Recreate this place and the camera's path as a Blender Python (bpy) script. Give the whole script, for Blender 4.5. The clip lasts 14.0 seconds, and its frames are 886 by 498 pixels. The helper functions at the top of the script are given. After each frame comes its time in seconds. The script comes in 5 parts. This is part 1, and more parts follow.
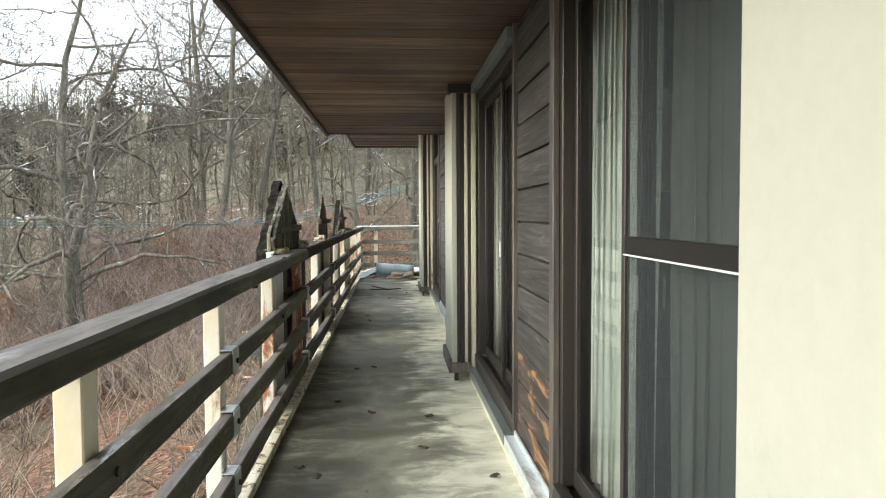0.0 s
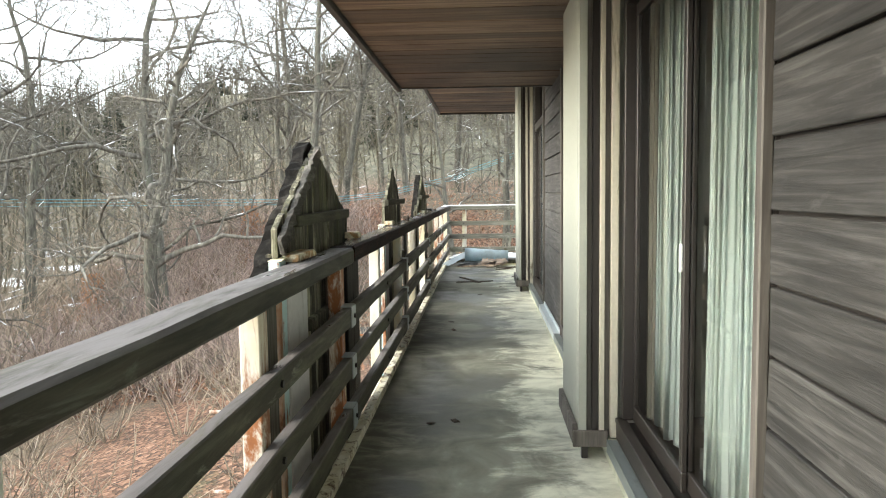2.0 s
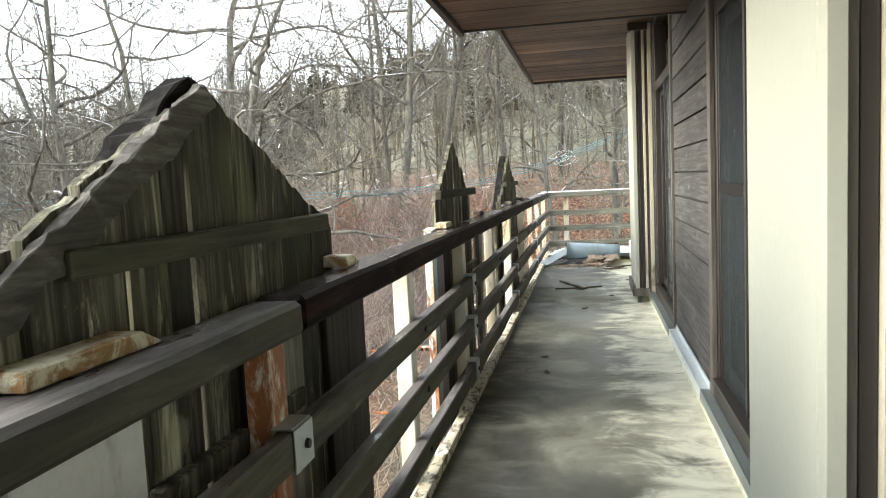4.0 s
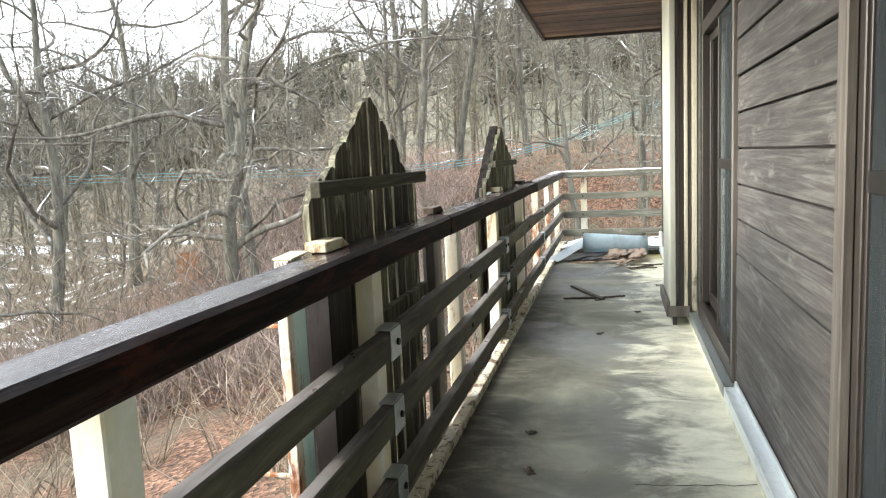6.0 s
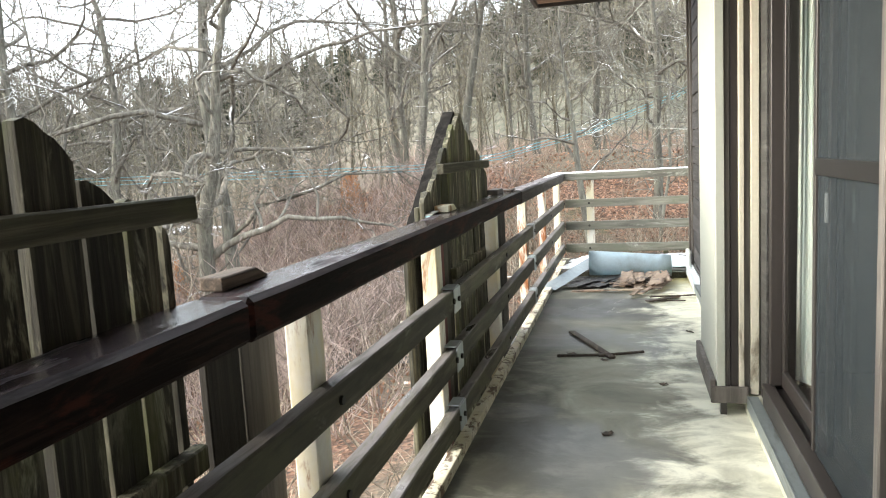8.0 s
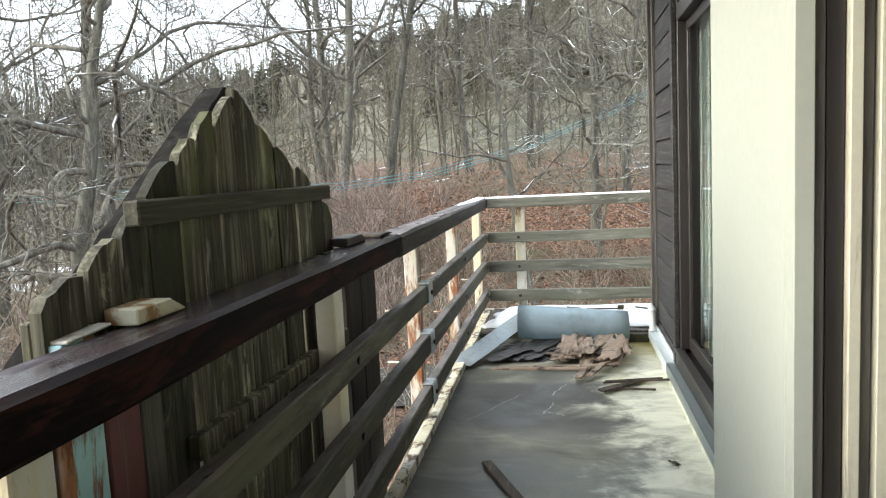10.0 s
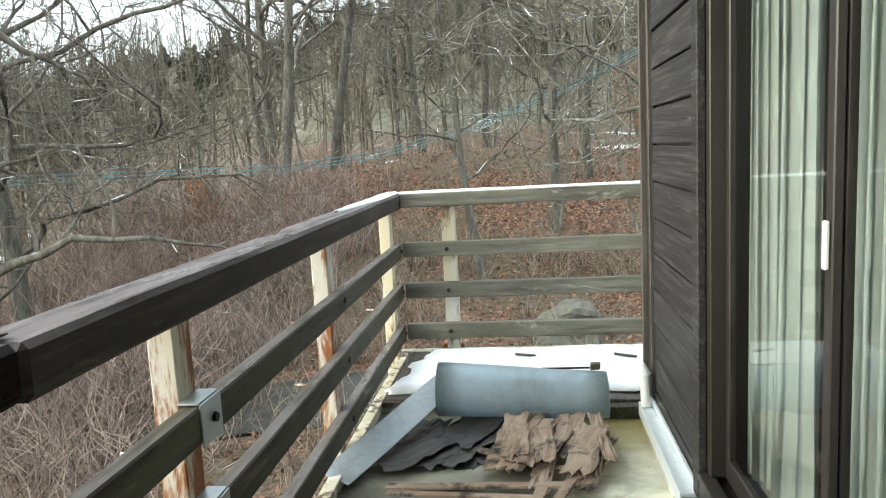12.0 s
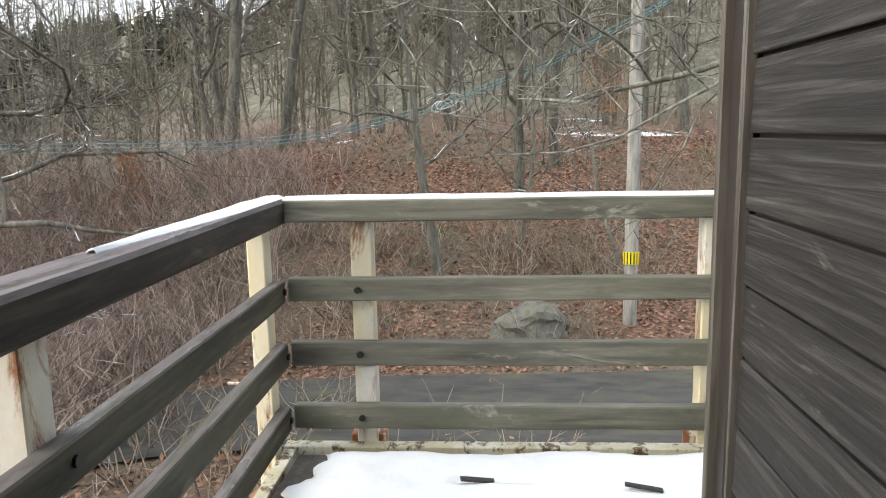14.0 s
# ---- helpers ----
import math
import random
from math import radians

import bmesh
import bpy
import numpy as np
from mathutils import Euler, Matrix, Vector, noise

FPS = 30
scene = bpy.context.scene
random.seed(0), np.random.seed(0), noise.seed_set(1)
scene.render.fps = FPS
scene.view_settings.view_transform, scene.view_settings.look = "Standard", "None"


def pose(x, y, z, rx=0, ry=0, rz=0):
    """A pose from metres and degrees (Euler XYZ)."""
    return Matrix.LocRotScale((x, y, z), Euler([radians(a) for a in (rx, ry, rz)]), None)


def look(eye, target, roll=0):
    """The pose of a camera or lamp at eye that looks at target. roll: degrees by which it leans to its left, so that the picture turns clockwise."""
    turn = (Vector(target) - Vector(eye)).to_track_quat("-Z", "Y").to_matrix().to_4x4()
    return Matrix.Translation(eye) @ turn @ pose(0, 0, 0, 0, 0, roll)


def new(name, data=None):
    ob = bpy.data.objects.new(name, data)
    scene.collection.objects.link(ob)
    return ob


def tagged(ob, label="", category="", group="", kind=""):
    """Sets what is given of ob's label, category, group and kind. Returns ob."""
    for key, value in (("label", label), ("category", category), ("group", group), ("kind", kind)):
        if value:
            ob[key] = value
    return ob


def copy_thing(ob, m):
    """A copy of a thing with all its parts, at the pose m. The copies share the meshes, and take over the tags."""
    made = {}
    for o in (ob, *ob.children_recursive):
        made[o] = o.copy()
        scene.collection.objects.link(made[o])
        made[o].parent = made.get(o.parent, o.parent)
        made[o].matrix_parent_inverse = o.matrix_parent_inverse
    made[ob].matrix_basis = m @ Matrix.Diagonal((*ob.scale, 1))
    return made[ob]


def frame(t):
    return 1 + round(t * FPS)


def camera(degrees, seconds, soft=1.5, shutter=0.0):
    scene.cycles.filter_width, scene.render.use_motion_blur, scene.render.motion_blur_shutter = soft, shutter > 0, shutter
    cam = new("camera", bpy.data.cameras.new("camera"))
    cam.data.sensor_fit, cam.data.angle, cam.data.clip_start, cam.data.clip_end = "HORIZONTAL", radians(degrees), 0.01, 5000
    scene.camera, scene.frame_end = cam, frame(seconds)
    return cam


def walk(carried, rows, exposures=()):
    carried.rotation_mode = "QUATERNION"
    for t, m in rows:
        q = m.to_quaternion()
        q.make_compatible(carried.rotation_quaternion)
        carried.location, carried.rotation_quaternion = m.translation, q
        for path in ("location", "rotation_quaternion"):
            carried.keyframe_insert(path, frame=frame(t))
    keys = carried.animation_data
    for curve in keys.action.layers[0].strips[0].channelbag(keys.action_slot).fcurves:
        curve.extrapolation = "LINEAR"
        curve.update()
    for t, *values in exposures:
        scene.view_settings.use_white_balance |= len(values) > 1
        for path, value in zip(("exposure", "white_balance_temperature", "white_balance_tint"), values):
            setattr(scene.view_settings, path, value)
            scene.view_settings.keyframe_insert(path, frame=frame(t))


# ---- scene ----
cam = camera(62.7, 14.0, soft=1.1)
METRES, EYE, TILT, LEAN, TURN = 13.8, 1.3, -1.8, 0.0, -4.0
ROWS = [
    (0.0, 0.0, 0.0, 0.0, -0.01, -0.91, 0.32),
    (0.5, -0.0019, 0.0385, 0.0005, 2.04, -1.86, 1.41),
    (1.0, -0.0039, 0.0756, 0.0018, 2.28, -1.99, 2.14),
    (1.5, -0.0055, 0.113, 0.0039, 7.97, -1.88, 1.57),
    (2.0, -0.0103, 0.1517, 0.0058, 7.15, -2.69, 0.47),
    (2.5, -0.0126, 0.191, 0.0064, 10.81, -0.17, 1.22),
    (5.0, -0.0229, 0.3673, 0.0119, 15.8, -5.44, 2.38),
    (5.5, -0.0246, 0.4025, 0.0135, 15.9, -5.31, 1.76),
    (6.0, -0.0246, 0.4384, 0.0144, 17.34, -5.39, 1.99),
    (6.5, -0.0268, 0.4732, 0.0153, 17.28, -5.11, 2.57),
    (7.0, -0.029, 0.5104, 0.0158, 17.36, -5.11, 2.67),
    (7.5, -0.0316, 0.5448, 0.0175, 18.52, -5.47, 2.72),
    (10.0, -0.0492, 0.7304, 0.0231, 13.41, -4.36, 2.33),
    (10.5, -0.051, 0.767, 0.0246, 11.42, -3.56, 3.37),
    (11.0, -0.0516, 0.8028, 0.025, 10.53, -5.01, 3.48),
    (11.5, -0.0538, 0.8384, 0.0272, 6.64, -5.63, 3.43),
    (12.0, -0.0534, 0.8742, 0.0276, 10.27, -6.04, 2.68),
    (12.5, -0.0532, 0.9079, 0.0295, 9.21, -5.25, 1.5),
    (13.0, -0.0519, 0.9411, 0.0297, 10.77, -5.61, 1.61),
    (13.5, -0.0559, 0.9697, 0.0293, 11.65, -7.92, 0.74),
    (14.0, -0.061, 0.9964, 0.0311, 7.35, -7.52, 0.86),
]
walk_rows = [(t, pose(0, 0, EYE, TILT, LEAN, TURN) @ pose(METRES * x, METRES * y, METRES * z, 90 + pitch, roll, yaw)) for t, x, y, z, yaw, pitch, roll in ROWS]
walk(cam, walk_rows, exposures=[(0.0, 1.08, 6600, 4.5), (0.5, 1.48, 6500, 3.5), (2.5, 1.5, 6500, 4.5), (5.0, 1.64, 6500, 5.5), (7.5, 1.82, 6500, 6.5), (10.0, 1.25, 6350, 4.5), (10.5, 1.2, 6300, 1.5), (11.0, 1.16, 6350, 0.5), (12.5, 0.93, 6500, 2.5), (14.0, 0.81, 6600, 8.5)])

# ---- world and light: a bright overcast winter sky ----
world = bpy.data.worlds.new("overcast")
scene.world = world
world.use_nodes = True
wn, wl = world.node_tree.nodes, world.node_tree.links
wn.clear()
sky = wn.new("ShaderNodeTexSky")
sky.sky_type = "NISHITA"
sky.sun_disc = False
sky.sun_elevation, sky.sun_rotation = radians(24), radians(250)
sky.dust_density, sky.air_density = 3.0, 1.0
skybg = wn.new("ShaderNodeBackground")
skybg.inputs["Strength"].default_value = 0.08
cloud = wn.new("ShaderNodeBackground")
cloud.inputs["Color"].default_value = (0.93, 0.96, 1.0, 1)
cloud.inputs["Strength"].default_value = 1.0
addsh = wn.new("ShaderNodeAddShader")
wout = wn.new("ShaderNodeOutputWorld")
wl.new(sky.outputs[0], skybg.inputs["Color"])
wl.new(skybg.outputs[0], addsh.inputs[0])
wl.new(cloud.outputs[0], addsh.inputs[1])
wl.new(addsh.outputs[0], wout.inputs["Surface"])

sun_data = bpy.data.lights.new("sun", "SUN")
sun_data.energy, sun_data.angle, sun_data.color = 1.45, radians(36), (1.0, 0.975, 0.94)
sun = new("sun", sun_data)
sun.matrix_world = look((-39, -14, 18.5), (0, 0, 0))


# ---- materials ----
def shader(name, rough=0.7, metal=0.0):
    m = bpy.data.materials.new(name)
    m.use_nodes = True
    nt = m.node_tree
    b = nt.nodes["Principled BSDF"]
    b.inputs["Roughness"].default_value = rough
    b.inputs["Metallic"].default_value = metal
    return m, nt, b


def coords(nt, scale, loc=(0, 0, 0)):
    tc = nt.nodes.new("ShaderNodeTexCoord")
    mp = nt.nodes.new("ShaderNodeMapping")
    mp.inputs["Scale"].default_value = scale
    mp.inputs["Location"].default_value = loc
    nt.links.new(tc.outputs["Object"], mp.inputs["Vector"])
    return mp.outputs["Vector"]


def noise_tex(nt, vec, scale=1.0, detail=6, rough=0.6, dist=0.0):
    n = nt.nodes.new("ShaderNodeTexNoise")
    n.inputs["Scale"].default_value = scale
    n.inputs["Detail"].default_value = detail
    n.inputs["Roughness"].default_value = rough
    n.inputs["Distortion"].default_value = dist
    nt.links.new(vec, n.inputs["Vector"])
    return n.outputs["Fac"]


def ramp(nt, fac, stops):
    r = nt.nodes.new("ShaderNodeValToRGB")
    while len(r.color_ramp.elements) < len(stops):
        r.color_ramp.elements.new(0.5)
    for e, (p, c) in zip(r.color_ramp.elements, stops):
        e.position = p
        e.color = (*c, 1) if len(c) == 3 else c
    nt.links.new(fac, r.inputs["Fac"])
    return r.outputs["Color"]


def mask(nt, fac, lo, hi):
    m = nt.nodes.new("ShaderNodeMapRange")
    m.interpolation_type = "SMOOTHSTEP"
    m.inputs["From Min"].default_value, m.inputs["From Max"].default_value = lo, hi
    nt.links.new(fac, m.inputs["Value"])
    return m.outputs["Result"]


def calc(nt, op, a, b):
    m = nt.nodes.new("ShaderNodeMath")
    m.operation = op
    for i, v in enumerate((a, b)):
        if isinstance(v, (int, float)):
            m.inputs[i].default_value = v
        else:
            nt.links.new(v, m.inputs[i])
    return m.outputs[0]


def mixc(nt, fac, a, b, mode="MIX"):
    m = nt.nodes.new("ShaderNodeMix")
    m.data_type, m.blend_type = "RGBA", mode
    for sock, v in (("Factor", fac), ("A", a), ("B", b)):
        s = [i for i in m.inputs if i.name == sock and (i.type == "VALUE" if sock == "Factor" else i.type == "RGBA")][0]
        if isinstance(v, (int, float)):
            s.default_value = v
        elif isinstance(v, tuple):
            s.default_value = (*v, 1)
        else:
            nt.links.new(v, s)
    return [o for o in m.outputs if o.type == "RGBA"][0]


def bump(nt, b, height, strength=0.3, dist=0.01):
    n = nt.nodes.new("ShaderNodeBump")
    n.inputs["Strength"].default_value, n.inputs["Distance"].default_value = strength, dist
    nt.links.new(height, n.inputs["Height"])
    nt.links.new(n.outputs["Normal"], b.inputs["Normal"])


def axis_scale(axis, along, across):
    return tuple(along if i == "xyz".index(axis) else across for i in range(3))


def rnd(nt):
    return nt.nodes.new("ShaderNodeObjectInfo").outputs["Random"]


def wood(name, dark, mid, light, axis, rough=0.75, wear=None, wear_lo=0.58, wear_hi=0.7, moss=None, tone=0.35, across=60, fine=0.35, snow=0.0, wet=0.0, gloss=0.5, bleach_sheen=None):
    """Weathered boards: long grain, blotches, and optional worn or green patches; each board has its own tone."""
    m, nt, b = shader(name, rough)
    b.inputs["Specular IOR Level"].default_value = gloss
    offs = nt.nodes.new("ShaderNodeVectorMath")
    offs.operation = "ADD"
    base = coords(nt, axis_scale(axis, 2.2, across))
    comb = nt.nodes.new("ShaderNodeCombineXYZ")
    r = rnd(nt)
    for i in range(3):
        nt.links.new(calc(nt, "MULTIPLY", r, 37.0), comb.inputs[i])
    nt.links.new(base, offs.inputs[0])
    nt.links.new(comb.outputs[0], offs.inputs[1])
    g = noise_tex(nt, offs.outputs[0], 1.0, 7, 0.65, 0.6)
    big = noise_tex(nt, coords(nt, axis_scale(axis, 1.3, 6)), 1.0, 5, 0.6)
    col = ramp(nt, g, [(0.28, dark), (0.5, mid), (0.75, light)])
    col = mixc(nt, mask(nt, big, 0.35, 0.7), col, mixc(nt, 1.0, col, (0.55, 0.55, 0.56), "MULTIPLY"))
    if wear:
        w = mask(nt, noise_tex(nt, coords(nt, axis_scale(axis, 2.5, 9), (3, 1, 7)), 1.0, 6, 0.7, 0.8), wear_lo, wear_hi)
        col = mixc(nt, w, col, mixc(nt, g, wear, tuple(c * 1.5 for c in wear)))
    if moss:
        w = mask(nt, noise_tex(nt, coords(nt, axis_scale(axis, 2.0, 5), (9, 4, 2)), 1.0, 6, 0.7), 0.5, 0.68)
        col = mixc(nt, w, col, moss)
    var = calc(nt, "ADD", calc(nt, "MULTIPLY", r, tone), 1.0 - tone / 2)
    shade = nt.nodes.new("ShaderNodeCombineColor")
    for i in range(3):
        nt.links.new(var, shade.inputs[i])
    col = mixc(nt, 1.0, col, shade.outputs[0], "MULTIPLY")
    # upward faces: weathered paler, with the sky's sheen also painted into the colour
    if bleach_sheen:
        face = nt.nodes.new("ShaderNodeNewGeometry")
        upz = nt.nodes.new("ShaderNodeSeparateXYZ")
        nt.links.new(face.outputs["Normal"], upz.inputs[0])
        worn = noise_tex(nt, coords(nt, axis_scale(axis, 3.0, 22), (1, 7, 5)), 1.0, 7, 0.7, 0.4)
        col = mixc(nt, calc(nt, "MULTIPLY", mask(nt, upz.outputs[2], 0.55, 0.85), mask(nt, worn, 0.3, 0.6)), col, mixc(nt, g, bleach_sheen, tuple(c * 1.6 for c in bleach_sheen)))
    if wet:
        damp = mask(nt, noise_tex(nt, coords(nt, axis_scale(axis, 1.7, 7), (2, 3, 8)), 1.0, 5, 0.6), 0.62 - 0.25 * wet, 0.72 - 0.2 * wet)
        lie = nt.nodes.new("ShaderNodeNewGeometry")
        flat = nt.nodes.new("ShaderNodeSeparateXYZ")
        nt.links.new(lie.outputs["Normal"], flat.inputs[0])
        damp = calc(nt, "MULTIPLY", damp, mask(nt, flat.outputs[2], 0.6, 0.9))
        rr = nt.nodes.new("ShaderNodeMapRange")
        rr.inputs["To Min"].default_value, rr.inputs["To Max"].default_value = rough + 0.2, 0.12
        nt.links.new(damp, rr.inputs["Value"])
        nt.links.new(rr.outputs[0], b.inputs["Roughness"])
        sheen = nt.nodes.new("ShaderNodeMapRange")
        sheen.inputs["To Min"].default_value, sheen.inputs["To Max"].default_value = gloss, 0.5
        nt.links.new(damp, sheen.inputs["Value"])
        nt.links.new(sheen.outputs[0], b.inputs["Specular IOR Level"])
    if snow:
        geo = nt.nodes.new("ShaderNodeNewGeometry")
        up = nt.nodes.new("ShaderNodeSeparateXYZ")
        nt.links.new(geo.outputs["Normal"], up.inputs[0])
        patch = noise_tex(nt, coords(nt, (0.9, 0.9, 0.9), (6, 1, 3)), 1.0, 4, 0.6)
        col = mixc(nt, calc(nt, "MULTIPLY", mask(nt, up.outputs[2], snow, snow + 0.25), mask(nt, patch, 0.57, 0.63)), col, (0.85, 0.87, 0.9))
    nt.links.new(col, b.inputs["Base Color"])
    bump(nt, b, g, fine, 0.006)
    return m


def paint(name, base, stain=None, lo=0.55, hi=0.72, rough=0.5, second=None, metal=0.0, sc=(5, 5, 2.2), speck=0.06):
    """Painted or bare sheet surface with dirt or rust of its own shape."""
    m, nt, b = shader(name, rough, metal)
    f = noise_tex(nt, coords(nt, (40, 40, 40)), 1.0, 4)
    col = ramp(nt, f, [(0.3, tuple(c * (1 - speck) for c in base)), (0.7, tuple(min(1, c * (1 + speck)) for c in base))])
    if second:
        col = mixc(nt, mask(nt, noise_tex(nt, coords(nt, (3, 3, 1.2), (5, 5, 5)), 1.0, 6, 0.7), 0.42, 0.62), col, second)
    if stain:
        n = noise_tex(nt, coords(nt, sc, (2, 8, 4)), 1.0, 8, 0.72, 0.5)
        col = mixc(nt, mask(nt, n, lo, hi), col, mixc(nt, f, stain, tuple(c * 0.5 for c in stain)))
        bump(nt, b, n, 0.15, 0.004)
    nt.links.new(col, b.inputs["Base Color"])
    return m


M_rail = wood("weathered_rail_wood", (0.018, 0.015, 0.009), (0.066, 0.060, 0.037), (0.16, 0.148, 0.10), "y", 0.5, wet=0.3, wear=(0.15, 0.15, 0.115), moss=(0.07, 0.07, 0.036), tone=0.5, across=26, bleach_sheen=(0.115, 0.103, 0.10))
M_rail_wet = wood("wet_dark_rail_wood", (0.003, 0.002, 0.0016), (0.010, 0.0055, 0.0045), (0.04, 0.022, 0.017), "y", 0.45, wet=1.3, wear=(0.03, 0.009, 0.006), wear_lo=0.5, wear_hi=0.62, tone=0.2, across=34, fine=0.6, gloss=0.07, bleach_sheen=(0.055, 0.045, 0.05))
M_rail_damp = wood("damp_brown_rail_wood", (0.010, 0.008, 0.006), (0.042, 0.033, 0.026), (0.105, 0.088, 0.07), "y", 0.5, wet=0.5, wear=(0.075, 0.06, 0.05), tone=0.2, across=30, fine=0.5, gloss=0.4, bleach_sheen=(0.15, 0.13, 0.135))
M_rail_x = wood("weathered_end_rail_wood", (0.075, 0.07, 0.055), (0.165, 0.16, 0.128), (0.30, 0.29, 0.245), "x", 0.6, wear=(0.27, 0.27, 0.235), moss=(0.125, 0.13, 0.095), tone=0.3, across=26)
M_board = wood("old_picket_wood", (0.006, 0.005, 0.004), (0.075, 0.069, 0.046), (0.34, 0.315, 0.22), "z", 0.85, wear=(0.24, 0.23, 0.165), wear_lo=0.55, wear_hi=0.66, moss=(0.085, 0.09, 0.034), tone=1.2, fine=0.8, across=44)
M_batten = wood("old_batten_wood", (0.025, 0.022, 0.015), (0.07, 0.065, 0.042), (0.15, 0.14, 0.10), "y", 0.85, moss=(0.07, 0.072, 0.035), fine=0.6)
M_siding = wood("dark_stained_siding", (0.016, 0.0148, 0.0135), (0.044, 0.041, 0.037), (0.115, 0.11, 0.102), "y", 0.65, wear=(0.09, 0.086, 0.08), wear_lo=0.6, wear_hi=0.75, tone=0.6, across=48, fine=0.6)
M_siding_grey = wood("weathered_grey_siding", (0.027, 0.025, 0.023), (0.073, 0.069, 0.065), (0.165, 0.159, 0.151), "y", 0.75, wear=(0.135, 0.13, 0.124), wear_lo=0.55, wear_hi=0.75, tone=0.5, across=48, fine=0.6)
M_siding_bare = wood("flaking_siding", (0.022, 0.018, 0.016), (0.065, 0.052, 0.045), (0.15, 0.12, 0.10), "y", 0.6, wear=(0.25, 0.135, 0.06), wear_lo=0.545, wear_hi=0.61, tone=0.3, across=24, fine=0.7)
M_trim = wood("grey_brown_trim", (0.06, 0.052, 0.045), (0.12, 0.105, 0.09), (0.2, 0.18, 0.16), "z", 0.6, tone=0.25, across=35)
M_frame = paint("dark_brown_frame", (0.031, 0.026, 0.023), (0.07, 0.062, 0.055), 0.55, 0.75, 0.4)
M_fascia = paint("dark_fascia", (0.05, 0.045, 0.04), (0.12, 0.11, 0.1), 0.5, 0.7, 0.5)
M_cream = paint("cream_render", (0.38, 0.392, 0.333), (0.315, 0.323, 0.265), 0.62, 0.8, 0.75, sc=(3, 3, 1), speck=0.03)
M_creamtrim = paint("cream_trim_paint", (0.52, 0.49, 0.39), (0.2, 0.17, 0.12), 0.55, 0.7, 0.6, sc=(9, 9, 1.2))
M_post = paint("rusting_white_steel", (0.72, 0.71, 0.66), (0.33, 0.13, 0.045), 0.55, 0.66, 0.5, second=(0.70, 0.63, 0.43), sc=(7, 7, 2.0))
M_postorange = paint("orange_rusted_steel", (0.42, 0.17, 0.06), (0.22, 0.07, 0.025), 0.5, 0.62, 0.7, second=(0.64, 0.60, 0.52), sc=(7, 7, 3))
M_darkboard = wood("black_damp_board", (0.005, 0.0045, 0.004), (0.02, 0.016, 0.012), (0.06, 0.05, 0.038), "z", 0.8, tone=0.3, across=40, fine=0.6)
M_batten_z = wood("weathered_grey_board", (0.05, 0.045, 0.036), (0.13, 0.12, 0.098), (0.26, 0.245, 0.205), "z", 0.85, tone=0.4, across=44, fine=0.6)
M_rotten = wood("rotten_grey_wood", (0.03, 0.026, 0.022), (0.12, 0.11, 0.095), (0.30, 0.28, 0.25), "y", 0.9, tone=0.2, across=30, fine=0.9)
M_oxide = paint("dark_oxide_board", (0.15, 0.05, 0.045), (0.28, 0.25, 0.24), 0.58, 0.75, 0.7, sc=(8, 8, 1.2))
M_whiteboard = paint("chalky_white_board", (0.60, 0.585, 0.59), (0.34, 0.31, 0.30), 0.55, 0.75, 0.75, sc=(9, 9, 1.2))
M_postrust = paint("rusted_white_steel", (0.66, 0.64, 0.58), (0.36, 0.13, 0.04), 0.43, 0.54, 0.55, second=(0.62, 0.56, 0.42), sc=(7, 7, 2.0))
M_teal = paint("peeling_pale_blue_steel", (0.42, 0.69, 0.72), (0.30, 0.13, 0.06), 0.52, 0.6, 0.5, second=(0.60, 0.75, 0.75), sc=(9, 9, 2.5))
M_curb = paint("rusting_cream_edge_steel", (0.50, 0.46, 0.32), (0.12, 0.065, 0.032), 0.49, 0.6, 0.6, second=(0.66, 0.64, 0.55), sc=(16, 11, 16))
M_greypost = paint("grey_lavender_board", (0.36, 0.31, 0.335), (0.2, 0.15, 0.14), 0.5, 0.75, 0.7, sc=(8, 8, 1.5))
M_zinc = paint("galvanised_steel", (0.46, 0.50, 0.52), (0.3, 0.3, 0.28), 0.55, 0.75, 0.38, metal=0.6, sc=(3, 3, 3))
M_sheet = paint("blue_grey_sheet_metal", (0.54, 0.65, 0.71), (0.47, 0.56, 0.59), 0.5, 0.8, 0.42, metal=0.2, sc=(2, 2, 2))
M_sheet_dull = paint("dull_grey_sheet_metal", (0.33, 0.38, 0.41), (0.24, 0.27, 0.28), 0.45, 0.75, 0.5, metal=0.3, sc=(4, 4, 4))
M_chan = paint("white_aluminium_sill", (0.70, 0.76, 0.78), (0.35, 0.37, 0.36), 0.55, 0.7, 0.35, metal=0.3, sc=(9, 1.5, 9))
M_chandark = paint("grey_metal_flashing", (0.22, 0.25, 0.25), (0.1, 0.1, 0.09), 0.5, 0.7, 0.4, metal=0.4, sc=(9, 1.5, 9))
M_black = paint("black_bolt", (0.03, 0.028, 0.026), None, rough=0.5, metal=0.6)
M_white = paint("white_plastic", (0.72, 0.74, 0.72), (0.5, 0.5, 0.47), 0.6, 0.8, 0.4)
M_block = paint("peeling_cream_block", (0.66, 0.62, 0.46), (0.42, 0.24, 0.09), 0.47, 0.58, 0.7, sc=(9, 9, 9))
M_bark = wood("grey_bark", (0.055, 0.05, 0.041), (0.14, 0.132, 0.108), (0.29, 0.278, 0.23), "z", 0.95, moss=(0.15, 0.15, 0.115), tone=0.5, across=14, fine=0.8, snow=0.62)
M_twig = wood("twig_bark", (0.06, 0.054, 0.045), (0.15, 0.137, 0.113), (0.30, 0.28, 0.24), "z", 0.95, tone=0.4, across=9, snow=0.55)
